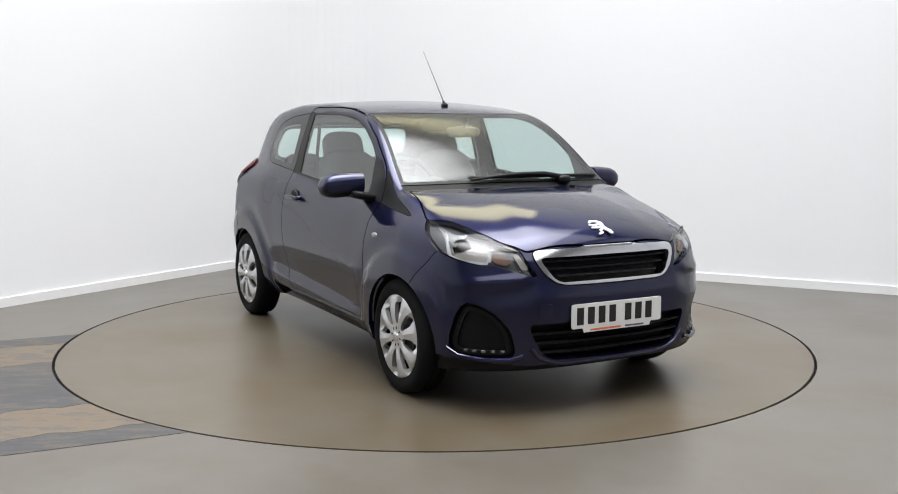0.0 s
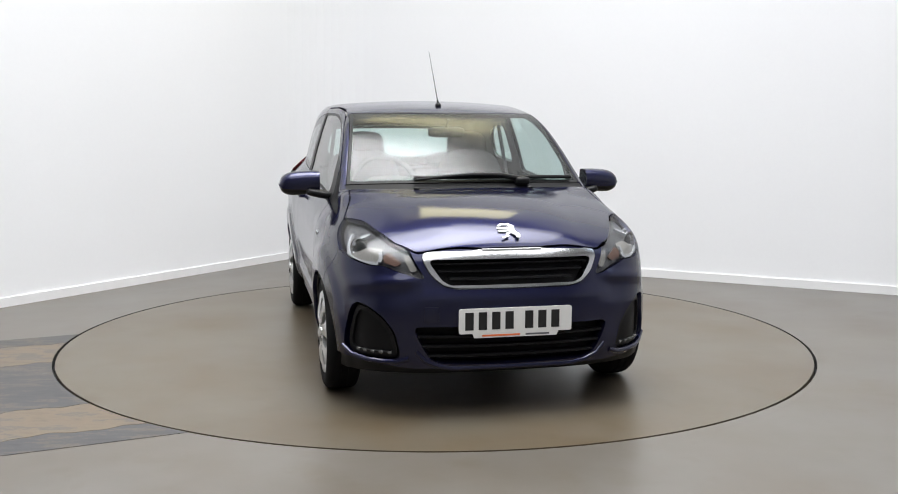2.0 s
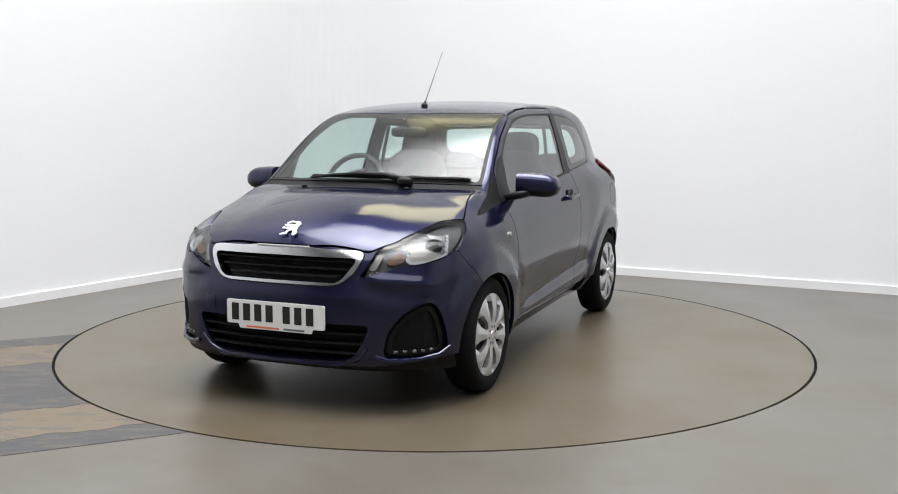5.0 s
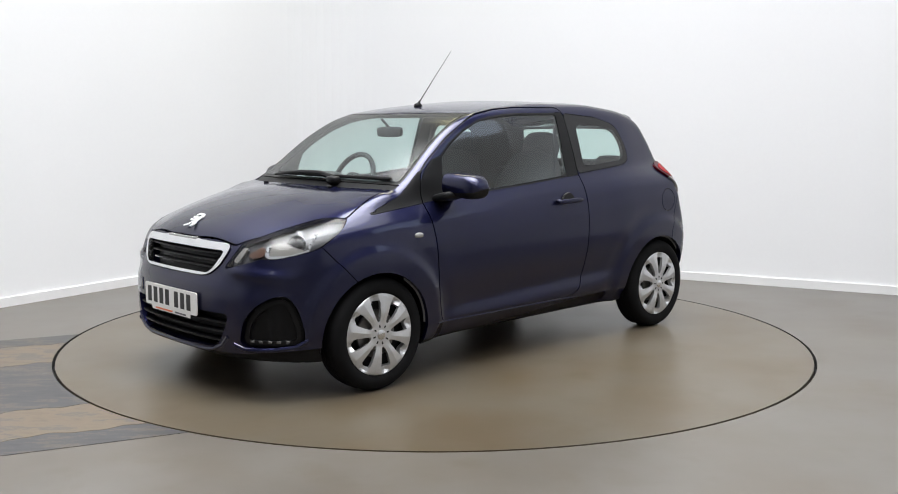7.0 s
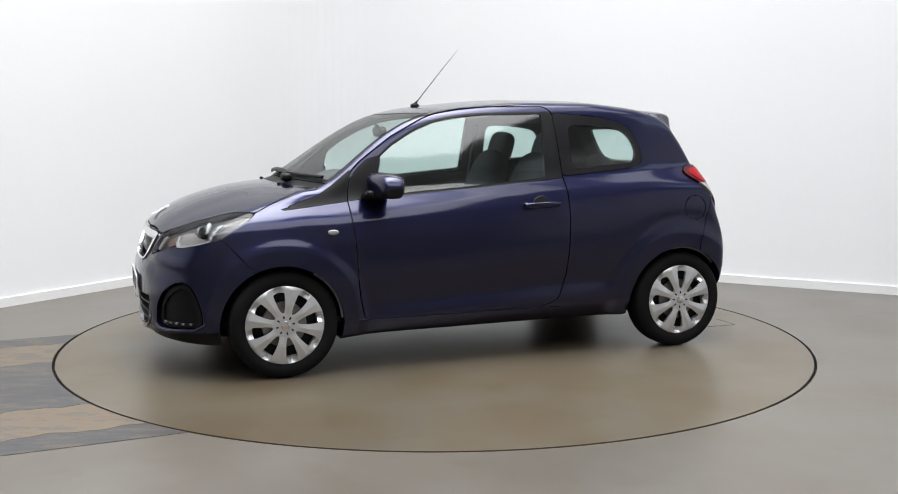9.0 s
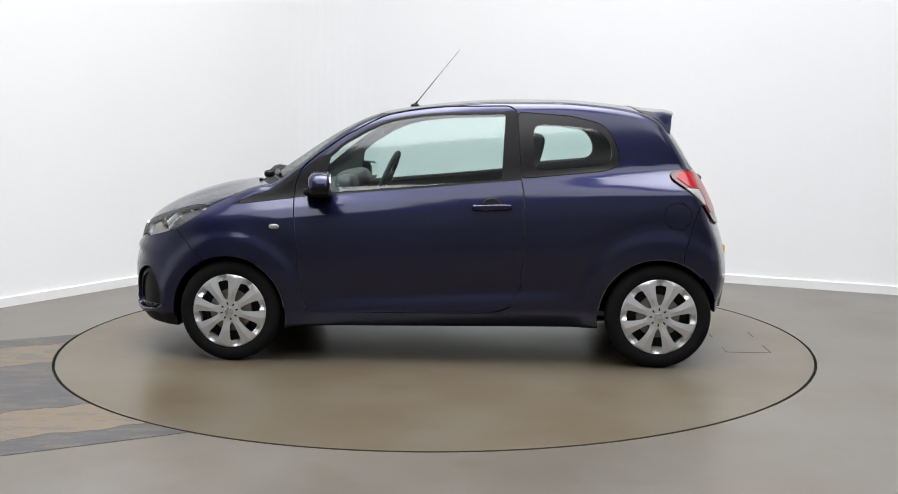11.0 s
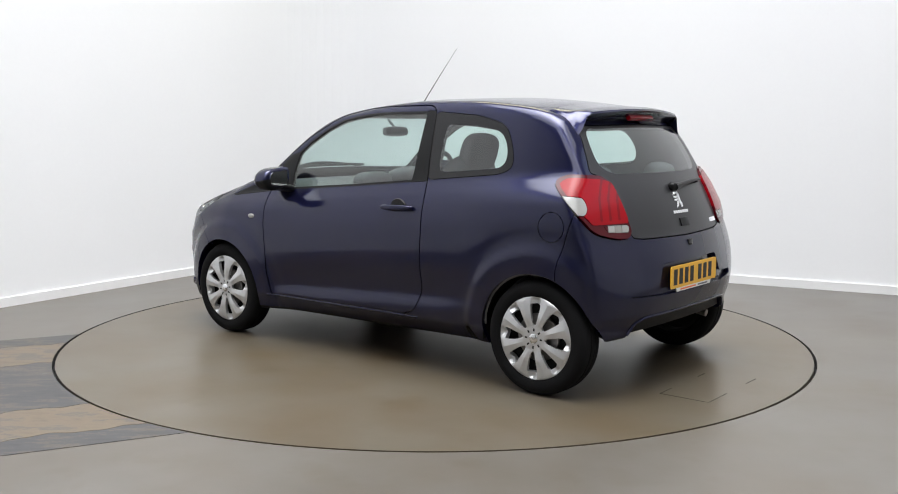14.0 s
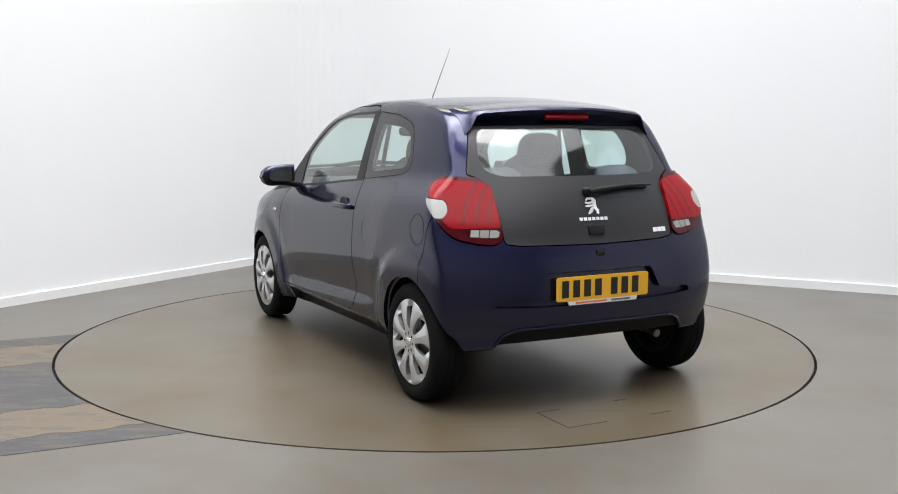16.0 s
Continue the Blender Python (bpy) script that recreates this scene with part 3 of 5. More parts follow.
def tube(bm, pts, r0, r1=None, n=8):
    """A round rod along points, tapered from r0 to r1."""
    r1 = r0 if r1 is None else r1
    rings = []
    for i, p in enumerate(pts):
        p = Vector(p)
        d = (Vector(pts[min(i + 1, len(pts) - 1)]) - Vector(pts[max(i - 1, 0)])).normalized()
        q = d.to_track_quat("Z", "Y")
        r = r0 + (r1 - r0) * i / (len(pts) - 1)
        rings.append([bm.verts.new(p + q @ Vector((r * math.cos(2 * math.pi * j / n), r * math.sin(2 * math.pi * j / n), 0))) for j in range(n)])
    for a, b in zip(rings, rings[1:]):
        for j in range(n):
            bm.faces.new((a[j], a[(j + 1) % n], b[(j + 1) % n], b[j]))
    bm.faces.new(rings[0][::-1])
    bm.faces.new(rings[-1])


def blob(bm, m, sx, sy, sz, power=3.0, nu=24, nv=14):
    """A pillow-like rounded block (superellipsoid)."""
    def se(c, p):
        return math.copysign(abs(c) ** (2 / p), c)
    rows = []
    for i in range(1, nv):
        v = -math.pi / 2 + math.pi * i / nv
        rows.append([bm.verts.new(m @ Vector((sx * se(math.cos(v), power) * se(math.cos(u), power), sy * se(math.cos(v), power) * se(math.sin(u), power), sz * se(math.sin(v), power))))
                     for u in (2 * math.pi * j / nu for j in range(nu))])
    for a, b in zip(rows, rows[1:]):
        for j in range(nu):
            bm.faces.new((a[j], a[(j + 1) % nu], b[(j + 1) % nu], b[j]))
    for ring, z, flip in ((rows[0], -sz, True), (rows[-1], sz, False)):
        c = bm.verts.new(m @ Vector((0, 0, z)))
        for j in range(nu):
            a, b = ring[j], ring[(j + 1) % nu]
            bm.faces.new((b, a, c) if flip else (a, b, c))


def plate_slab(bm, m, outline, thick):
    """An upright flat shape with thickness: outline in the local y-z plane, facing local +x."""
    a = [bm.verts.new(m @ Vector((thick, y, z))) for y, z in outline]
    b = [bm.verts.new(m @ Vector((0, y, z))) for y, z in outline]
    bm.faces.new(a)
    bm.faces.new(b[::-1])
    for i in range(len(a)):
        j = (i + 1) % len(a)
        bm.faces.new((a[j], a[i], b[i], b[j]))


def on_skin(y, z, front=True):
    """The x of the body surface at (y, z), at the front or at the rear."""
    lo, hi = (0.6, 2.0) if front else (-0.6, -2.0)
    for _ in range(40):
        mid = (lo + hi) / 2
        if solid(np.array([[mid, y, z]]))[0] < 0:
            lo = mid
        else:
            hi = mid
    return lo


def side_y(x, z):
    lo, hi = 0.2, 1.0
    for _ in range(40):
        mid = (lo + hi) / 2
        if solid(np.array([[x, mid, z]]))[0] < 0:
            lo = mid
        else:
            hi = mid
    return lo


def top_z(x, y):
    """The heights of the body's upper surface at points x along the car, y to its side."""
    lo, hi = np.full(len(x), 0.7), np.full(len(x), 1.7)
    for _ in range(22):
        mid = (lo + hi) / 2
        low = solid(np.stack([x, np.full(len(x), y), mid], -1)) < 0
        lo, hi = np.where(low, mid, lo), np.where(low, hi, mid)
    return lo


def slat(bm, z, half, depth, thick, inset, tilt=0.0, n=24):
    """A grille bar that follows the curve of the nose."""
    prev = None
    for i in range(n + 1):
        y = -half + 2 * half * i / n
        x = on_skin(y, z) - inset
        ring = [bm.verts.new((x + dx, y, z + dz)) for dx, dz in ((0, thick * 0.3), (-0.004, thick * 0.5), (-depth, thick * 0.5 + tilt), (-depth, -thick * 0.5 + tilt), (-0.004, -thick * 0.5), (0, -thick * 0.3))]
        if prev:
            for k in range(6):
                bm.faces.new((prev[k], prev[(k + 1) % 6], ring[(k + 1) % 6], ring[k]))
        else:
            bm.faces.new(ring[::-1])
        prev = ring
    bm.faces.new(prev)


def emblem(parent, m, size):
    """A plain upright silver emblem shape."""
    bm = bmesh.new()
    s = size
    strokes = (((0.06, 0.46), (0.24, 0.30), (0.20, 0.04), (0.24, -0.16), (0.36, -0.30), (0.34, -0.50)), ((0.14, 0.42), (-0.20, 0.44), (-0.34, 0.32)),
               ((0.16, 0.22), (-0.14, 0.16), (-0.40, 0.20)), ((0.14, 0.04), (-0.16, -0.02), (-0.40, 0.0)), ((0.16, -0.06), (-0.06, -0.20), (-0.06, -0.36), (-0.30, -0.48)))
    for at, run in enumerate(strokes):
        wide = 0.10 if at == 0 else 0.062
        left, right = [], []
        for i, p in enumerate(run):
            a, b = Vector(run[max(i - 1, 0)]), Vector(run[min(i + 1, len(run) - 1)])
            d = (b - a).normalized()
            w = wide * (0.7 if i in (0, len(run) - 1) else 1.0)
            left.append((Vector(p) + Vector((-d.y, d.x)) * w) * s)
            right.append((Vector(p) - Vector((-d.y, d.x)) * w) * s)
        plate_slab(bm, m, [tuple(p) for p in right + left[::-1]], 0.006 - 0.0006 * at)
    bmesh.ops.triangulate(bm, faces=[f for f in bm.faces if len(f.verts) > 4])
    bmesh.ops.recalc_face_normals(bm, faces=bm.faces)
    return part("badge", bm, BADGE, parent, "silver emblem shape", smooth=False)


def number_plate(parent, x, z, sheet, face, tilt, label):
    """A number plate with its registration as plain bars, and a narrow dealer strip below."""
    m = pose(x, 0, z, 0, tilt, 0 if face > 0 else 180)
    bm = bmesh.new()
    out = rounded([(-0.26, -0.056), (0.26, -0.056), (0.26, 0.056), (-0.26, 0.056)], 0.012)
    plate_slab(bm, m, [tuple(p) for p in out], 0.006)
    plate = part("number_plate", bm, sheet, parent, label, smooth=False)
    step, w, h = 0.061, 0.046, 0.079
    at = -0.213
    for i in range(7):
        if i == 4:
            at += 0.030
        bm = bmesh.new()
        plate_slab(bm, m @ pose(0.006, 0, 0), [(at - w / 2 + 0.004, -h / 2), (at + w / 2 - 0.004, -h / 2), (at + w / 2 - 0.004, h / 2), (at - w / 2 + 0.004, h / 2)], 0.0012)
        part("print_bar", bm, INK, plate, smooth=False)
        at += step
    bm = bmesh.new()
    plate_slab(bm, m @ pose(0.0005, 0, -0.064), [(-0.19, -0.012), (0.19, -0.012), (0.20, 0.010), (-0.20, 0.010)], 0.005)
    strip = part("dealer_strip", bm, PLATE_WHITE, plate, "white strip with small print bars", smooth=False)
    for y0, y1, mat in ((-0.155, 0.02, ORANGE), (0.045, 0.155, GREY_INK)) if face > 0 else ((-0.155, 0.02, ORANGE), (0.045, 0.155, GREY_INK)):
        bm = bmesh.new()
        plate_slab(bm, m @ pose(0.0056, 0, -0.066), [(y0, -0.004), (y1, -0.004), (y1, 0.004), (y0, 0.004)], 0.001)
        part("print_line", bm, mat, strip, smooth=False)


def car_body(car):
    c = Cutter(skin())
    whole, whole_fields = c.mesh, c.f
    # openings for the wheels
    c.take("arch", 0.0)
    # glass and black trim
    screen = c.take("screen", 0.001)
    ring = screen.take(screen.f["screen"] + 0.016, 0.0)
    pane = panel("windscreen", ring.mesh, SCREEN_GLASS, car, "clear green-tinted windscreen", 0.004)
    pane.visible_shadow = False
    panel("windscreen_seal", screen.mesh, SATIN_BLACK, car, depth=0.02, push=0.002)
    panel("cowl", c.take("cowl", 0.0).mesh, BLACK, car, "black plastic wiper cowl", 0.03, 0.006)
    panel("bonnet", c.take("bonnet", 0.0035).mesh, PAINT, car, "dark blue bonnet with a rounded nose", 0.025)
    hatch = c.take("hatch", 0.003)
    clear = hatch.take("hatch_glass", 0.0)
    pane = panel("rear_window", clear.mesh, GLASS, car, "tinted rear window", 0.004)
    pane.visible_shadow = False
    panel("tailgate", hatch.mesh, HATCH_BLACK, car, "glossy black glass tailgate", 0.02)
    # lamps
    lamp = c.take("headlamp", 0.003)
    for side, m in lamp.halves():
        head_lamp(car, side, m)
    tail = c.take("tail_lamp", 0.002)
    for side, m in tail.halves():
        tail_lamp(car, side, m)
    # sides
    quarter = c.take("quarter", 0.002)
    qg = quarter.take("quarter_glass", 0.0)
    for side, m in qg.halves():
        pane = panel("quarter_window", m, GLASS, car, "fixed rear quarter window with black border", 0.004)
        pane.visible_shadow = False
    for side, m in quarter.halves():
        panel("quarter_border", m, GLOSS_BLACK, car, depth=0.02)
    door = c.take("door", 0.0035)
    glass = door.take(door.f["door_glass"] - 0.012, 0.0)
    inner = glass.take("door_glass", 0.0)
    sail, pillar = door.take("sail", 0.001), door.take("pillar", 0.001)
    shells = {}
    for side, m in door.halves():
        shells[side] = panel("door", m, PAINT, car, "dark blue front door", 0.03)
    for piece, name, mat, push in ((inner, "window", GLASS, 0.004), (glass, "window_seal", SATIN_BLACK, 0.0), (sail, "mirror_mount", SATIN_BLACK, 0.0), (pillar, "pillar_cover", SATIN_BLACK, 0.0)):
        for side, m in piece.halves():
            ob = panel(name, m, mat, shells[side], depth=0.004 if mat is GLASS else 0.02, push=push)
            ob.visible_shadow = mat is not GLASS
    for side, m in c.take("fender_trim", 0.001).halves():
        panel("fender_trim", m, BLACK, car, "black plastic triangle trim", 0.01)
    flap = c.take("flap", 0.002)
    panel("fuel_flap", flap.mesh, PAINT, car, depth=0.012)
    # nose
    grille = c.take("grille_out", 0.002)
    hole = grille.take("grille_in", 0.0)
    surround = panel("grille_surround", grille.mesh, CHROME, car, "bright silver grille frame", 0.03, -0.008)
    box_panel = panel("grille_back", hole.mesh, BLACK, surround, depth=0.002, push=0.055)
    for i in range(3):
        bm = bmesh.new()
        z = 0.690 - 0.033 * i
        slat(bm, z, 0.365 - 0.030 * i - (0.02 if i == 2 else 0), 0.04, 0.010, 0.018)
        part("slat", bm, SATIN_BLACK, surround)
    bm = bmesh.new()
    slat(bm, 0.749, 0.138, 0.010, 0.014, -0.011)
    part("bonnet_handle_strip", bm, CLEAR_WHITE, surround, "pale plastic strip")
    mouth = c.take("intake", 0.001)
    lower = panel("lower_intake", mouth.mesh, BLACK, car, "black lower air intake", 0.002, 0.06)
    for z, half in ((0.372, 0.43), (0.328, 0.412), (0.284, 0.385)):
        bm = bmesh.new()
        slat(bm, z, half, 0.045, 0.011, 0.012)
        part("slat", bm, SATIN_BLACK, lower)
    fog = c.take("fog", 0.001)
    for side, m in fog.halves():
        pocket = panel("fog_panel", m, BLACK, car, "black fog panel with small running lamps", 0.002, 0.03)
        frame_ring = Cutter(m)
        frame_ring = frame_ring.part_of(frame_ring.f["fog"] + 0.014)
        frame_ring = frame_ring.part_of(-frame_ring.f["fog"] - 0.034)
        panel("fog_frame", frame_ring.mesh, SATIN_BLACK, pocket, depth=0.012, push=0.018)
        for i in range(5):
            u = -0.845 + 0.042 * i
            z = 0.293
            lo, hi = 0.3, 0.8
            for _ in range(30):
                mid = (lo + hi) / 2
                lo, hi = (mid, hi) if solid(np.array([[mid - u * math.sqrt(2), mid, z]]))[0] < 0 else (lo, mid)
            y, x = lo, lo - u * math.sqrt(2)
            bm = bmesh.new()
            blob(bm, pose(x - 0.017, side * (y - 0.017), z, 0, 0, side * 40), 0.010, 0.011, 0.007, 4, 12, 8)
            part("running_lamp", bm, DULL_LED, pocket)
    panel("front_lip", c.take("lip", 0.0).mesh, BLACK, car, "black plastic front lip", 0.01, 0.012)
    panel("front_bumper", c.take("front", GAPW).mesh, PAINT, car, "dark blue front bumper", 0.06)
    # tail
    panel("rear_valance", c.take("valance", 0.001).mesh, BLACK, car, "black plastic rear valance", 0.01, 0.02)
    rear = c.take("rear", GAPW)
    recess = rear.take("plate_recess", 0.001)
    bumper = panel("rear_bumper", rear.mesh, PAINT, car, "dark blue rear bumper", 0.03)
    panel("plate_recess", recess.mesh, PAINT, bumper, depth=0.002, push=0.024)
    panel("underbody", c.take("under", 0.0).mesh, BLACK, car, "black underbody", 0.01, 0.004)
    panel("roof", c.take("roof", 0.0).mesh, PAINT, car, "dark blue roof", 0.004)
    panel("body_shell", c.mesh, PAINT, car, "dark blue metallic body sides", 0.02)
    # cabin lining behind the panels
    lin = Cutter(whole, whole_fields)
    lin.take("arch", -0.01)
    for name, off in (("door_glass", -0.006), ("quarter_glass", -0.004), ("hatch_glass", -0.004), ("screen", 0.006)):
        lin.take(lin.f[name] + off, 0.0)
    x, z = lin.mesh[0][:, 0], lin.mesh[0][:, 2]
    lin = lin.part_of(np.maximum.reduce([x - 1.02, -1.40 - x, 0.30 - z]))
    z = lin.mesh[0][:, 2]
    head = lin.take(1.325 - z, 0.0)
    panel("headlining", head.mesh, HEADLINER, car, "grey cloth headlining", 0.003, 0.022, both=True)
    panel("cabin_lining", lin.mesh, LINING, car, "dark grey cabin lining", 0.003, 0.022, both=True)


def head_lamp(car, side, mesh):
    """A swept lamp: dark housing, bright blade, projector, clear cover."""
    body = panel("headlamp", mesh, LAMP_DARK, car, "swept clear headlamp with dark housing", 0.002, 0.035)
    v = mesh[0]
    d, z = (np.abs(v[:, 1]) - v[:, 0]) / math.sqrt(2), v[:, 2]
    # bright blade: an open loop round the projector, over a dull reflector
    bowl = inside(d, z, [(-0.785, 0.70), (-0.77, 0.765), (-0.69, 0.775), (-0.655, 0.745), (-0.60, 0.73), (-0.585, 0.720), (-0.665, 0.693), (-0.765, 0.687)], 0.015)
    panel("inner_reflector", keep(mesh, bowl), REFLECTOR, body, "dull silver reflector", 0.012, 0.026)
    for run in ([(-0.555, 0.806), (-0.572, 0.745), (-0.583, 0.716), (-0.665, 0.694), (-0.765, 0.689), (-0.783, 0.705), (-0.770, 0.745)], [(-0.645, 0.810), (-0.622, 0.800), (-0.612, 0.765)]):
        s = np.full(d.shape, 1e9)
        for (ax, ay), (bx, by) in zip(run, run[1:]):
            ex, ey = bx - ax, by - ay
            k = np.clip(((d - ax) * ex + (z - ay) * ey) / (ex * ex + ey * ey), 0, 1)
            s = np.minimum(s, np.hypot(d - ax - k * ex, z - ay - k * ey))
        panel("light_blade", keep(mesh, s - 0.0075), LAMP_WHITE, body, "pale curved light blade", 0.012, 0.014)
    s = inside(d, z, [(-0.955, 0.665), (-0.90, 0.735), (-0.875, 0.735), (-0.925, 0.660)], 0.008)
    panel("light_strip", keep(mesh, s), REFLECTOR, body, "dull silver inner strip", 0.012, 0.016)
    s = inside(d, z, [(-0.88, 0.700), (-0.80, 0.752), (-0.785, 0.72), (-0.80, 0.696), (-0.86, 0.682)], 0.012)
    panel("indicator", keep(mesh, s), AMBER, body, "dull amber indicator", 0.01, 0.022)
    # projector in a bright bowl
    u, zc = -0.640, 0.745
    lo, hi = 0.3, 0.9
    for _ in range(30):
        mid = (lo + hi) / 2
        lo, hi = (mid, hi) if solid(np.array([[mid - u * math.sqrt(2), mid, zc]]))[0] < 0 else (lo, mid)
    m = pose(lo - u * math.sqrt(2) - 0.018, side * (lo - 0.018), zc, 0, 0, -90 + side * 38)
    bm = bmesh.new()
    lathe(bm, [(0.046, -0.002), (0.040, -0.006), (0.033, -0.016), (0.030, -0.022)], 32, m)
    part("reflector", bm, LAMP_SILVER, body)
    bm = bmesh.new()
    blob(bm, m @ pose(0, -0.016, 0), 0.030, 0.012, 0.030, 2.0, 24, 12)
    part("projector_lens", bm, GLOSS_BLACK, body)
    cover = panel("lens_cover", mesh, LAMP_CLEAR, body, "clear plastic cover", 0.003)
    cover.visible_shadow = False


def tail_lamp(car, side, mesh):
    c = Cutter(mesh)
    white = c.take("tail_white", 0.001)
    low = c.take("tail_low", 0.001)
    u = (c.mesh[0][:, 0] + np.abs(c.mesh[0][:, 1])) / math.sqrt(2)
    z = c.mesh[0][:, 2]
    rim = c.take(np.maximum.reduce([c.f["tail_lamp"] + 0.020, 0.835 - z]), 0.0)
    body = panel("tail_lamp", c.mesh, DARK_RED, car, "red claw-ribbed tail lamp", 0.03, -0.012)
    # red field split by three darker claws
    field = rim.mesh
    u = (field[0][:, 0] + np.abs(field[0][:, 1])) / math.sqrt(2)
    z = field[0][:, 2]
    bend = u + 0.22 * np.clip(z - 0.95, 0, 1) * 1.4
    rest = (field[0], np.concatenate([field[1], bend[:, None], z[:, None]], 1), field[2])
    foot = keep(rest, rest[1][:, 4] - 0.85)
    panel("red_lens", (foot[0], foot[1][:, :3], foot[2]), RED_LAMP, body, "glossy red lens", 0.02, -0.015)
    rest = keep(rest, 0.85 - rest[1][:, 4])
    for k in (0.555, 0.605, 0.655):
        lens = keep(rest, -rest[1][:, 3] - k + 0.0065)
        line = keep(rest, rest[1][:, 3] + k - 0.0065)
        rest = keep(line, line[1][:, 3] + k + 0.0065)
        line = keep(line, -line[1][:, 3] - k - 0.0065)
        panel("claw_line", (line[0], line[1][:, :3], line[2]), MID_RED, body, depth=0.02, push=-0.015)
        panel("red_lens", (lens[0], lens[1][:, :3], lens[2]), RED_LAMP, body, "glossy red lens", 0.02, -0.015)
    panel("red_lens", (rest[0], rest[1][:, :3], rest[2]), RED_LAMP, body, "glossy red lens", 0.02, -0.015)
    panel("side_lens", white.mesh, CLEAR_WHITE, body, "clear white lens", 0.02, -0.013)
    u = (low.mesh[0][:, 0] + np.abs(low.mesh[0][:, 1])) / math.sqrt(2)
    for lo, hi, mat, word in ((-0.72, -0.668, CLEAR_WHITE, "clear fluted lower lens"), (-0.664, -0.628, REFLECTOR, "grey lower lens"), (-0.624, -0.590, CLEAR_WHITE, "clear lower lens"), (-0.586, -0.55, DARK_RED, "dark lower lens")):
        panel("lower_lens", band(low.mesh, u, lo, hi), mat, body, word, 0.02, -0.013)
    panel("lower_lens_bed", low.mesh, DARK_RED, body, depth=0.004, push=-0.004)


def side_details(car):
    for side in (1, -1):
        # door handle: grip bar, flat dark disc as the cup's painted shade, with a lock
        y = side_y(-0.27, 0.865)
        handle = tagged(new("door_handle"), "body-coloured bar door handle")
        handle.parent = car
        bm = bmesh.new()
        lathe(bm, [(0.001, 0.004), (0.040, 0.004), (0.045, 0.0045), (0.048, -0.004)], 32, Matrix.Translation((-0.272, side * y, 0.866)) @ Matrix.Diagonal((1.15, side, 1.0, 1)))
        part("cup_shade", bm, GAP, handle)
        bm = bmesh.new()
        blob(bm, pose(-0.272, side * (y + 0.024), 0.866, 0, 1.5, 0), 0.108, 0.012, 0.0145, 3.2, 28, 12)
        part("grip", bm, PAINT, handle)
        for px in (-0.365, -0.180):
            bm = bmesh.new()
            blob(bm, pose(px, side * (y + 0.008), 0.866), 0.016, 0.018, 0.013, 3, 14, 8)
            part("grip_foot", bm, PAINT, handle)
        # side repeater
        y = side_y(0.913, 0.752)
        bm = bmesh.new()
        blob(bm, pose(0.913, side * y, 0.752, 0, 0, side * -1), 0.029, 0.008, 0.014, 2.2, 24, 10)
        part("side_repeater", bm, CLEAR_WHITE, car, "small oval side repeater lamp")
        # rubbing lip at the sill
        bm = bmesh.new()
        prev = None
        for i in range(31):
            x = 0.78 - 1.18 * i / 30
            yy = side_y(x, 0.284)
            ring = [bm.verts.new((x, side * (yy + a), 0.284 + b)) for a, b in ((-0.01, 0.006), (0.002, 0.005), (0.004, 0.0), (-0.01, -0.010))]
            if prev:
                for k in range(4):
                    q = (prev[k], prev[(k + 1) % 4], ring[(k + 1) % 4], ring[k])
                    bm.faces.new(q)
            else:
                bm.faces.new(ring)
            prev = ring
        bm.faces.new(prev[::-1])
        bmesh.ops.recalc_face_normals(bm, faces=bm.faces)
        part("sill_strip", bm, PAINT, car)
        # wing mirror
        base = tagged(new("wing_mirror"), "dark blue wing mirror on a black foot")
        base.parent = car
        bm = bmesh.new()
        rows = []
        for i in range(15):
            s = i / 14
            yy = 0.752 + 0.212 * s
            cap = math.sqrt(max(0.0, 1 - max(0, (s - 0.55) / 0.45) ** 2.6)) if s > 0.55 else 1.0
            cap = max(cap, 0.05) * (0.92 + 0.08 * min(1, s * 4))
            zc, h, d = 0.998 - 0.016 * s, 0.064 * cap, 0.072 * (0.55 + 0.45 * cap)
            xc = 0.655 - 0.035 * s
            ring = []
            for k in range(20):
                a = 2 * math.pi * k / 20
                cx, cz = math.cos(a), math.sin(a)
                px = d * (math.copysign(abs(cx) ** 0.75, cx) if cx > 0 else math.copysign(abs(cx) ** 0.3, cx) * 0.72)
                ring.append(bm.verts.new((xc + px, side * yy, zc + h * math.copysign(abs(cz) ** 0.7, cz))))
            rows.append(ring)
        for a, b in zip(rows, rows[1:]):
            for k in range(20):
                bm.faces.new((a[k], a[(k + 1) % 20], b[(k + 1) % 20], b[k]))
        bm.faces.new(rows[0]), bm.faces.new(rows[-1])
        bmesh.ops.recalc_face_normals(bm, faces=bm.faces)
        low = bmesh.ops.bisect_plane(bm, geom=bm.verts[:] + bm.edges[:] + bm.faces[:], plane_co=(0.65, 0, 0.972), plane_no=(0.25, 0, 1))
        me_low = bm.copy()
        bmesh.ops.delete(bm, geom=[f for f in bm.faces if (f.calc_center_median() - Vector((0.65, 0, 0.972))).dot(Vector((0.25, 0, 1))) < 0], context="FACES")
        bmesh.ops.delete(me_low, geom=[f for f in me_low.faces if (f.calc_center_median() - Vector((0.65, 0, 0.972))).dot(Vector((0.25, 0, 1))) > 0], context="FACES")
        part("cap", bm, PAINT, base, "dark blue mirror cap")
        part("lower_shell", me_low, SATIN_BLACK, base, "black lower shell")
        bm = bmesh.new()
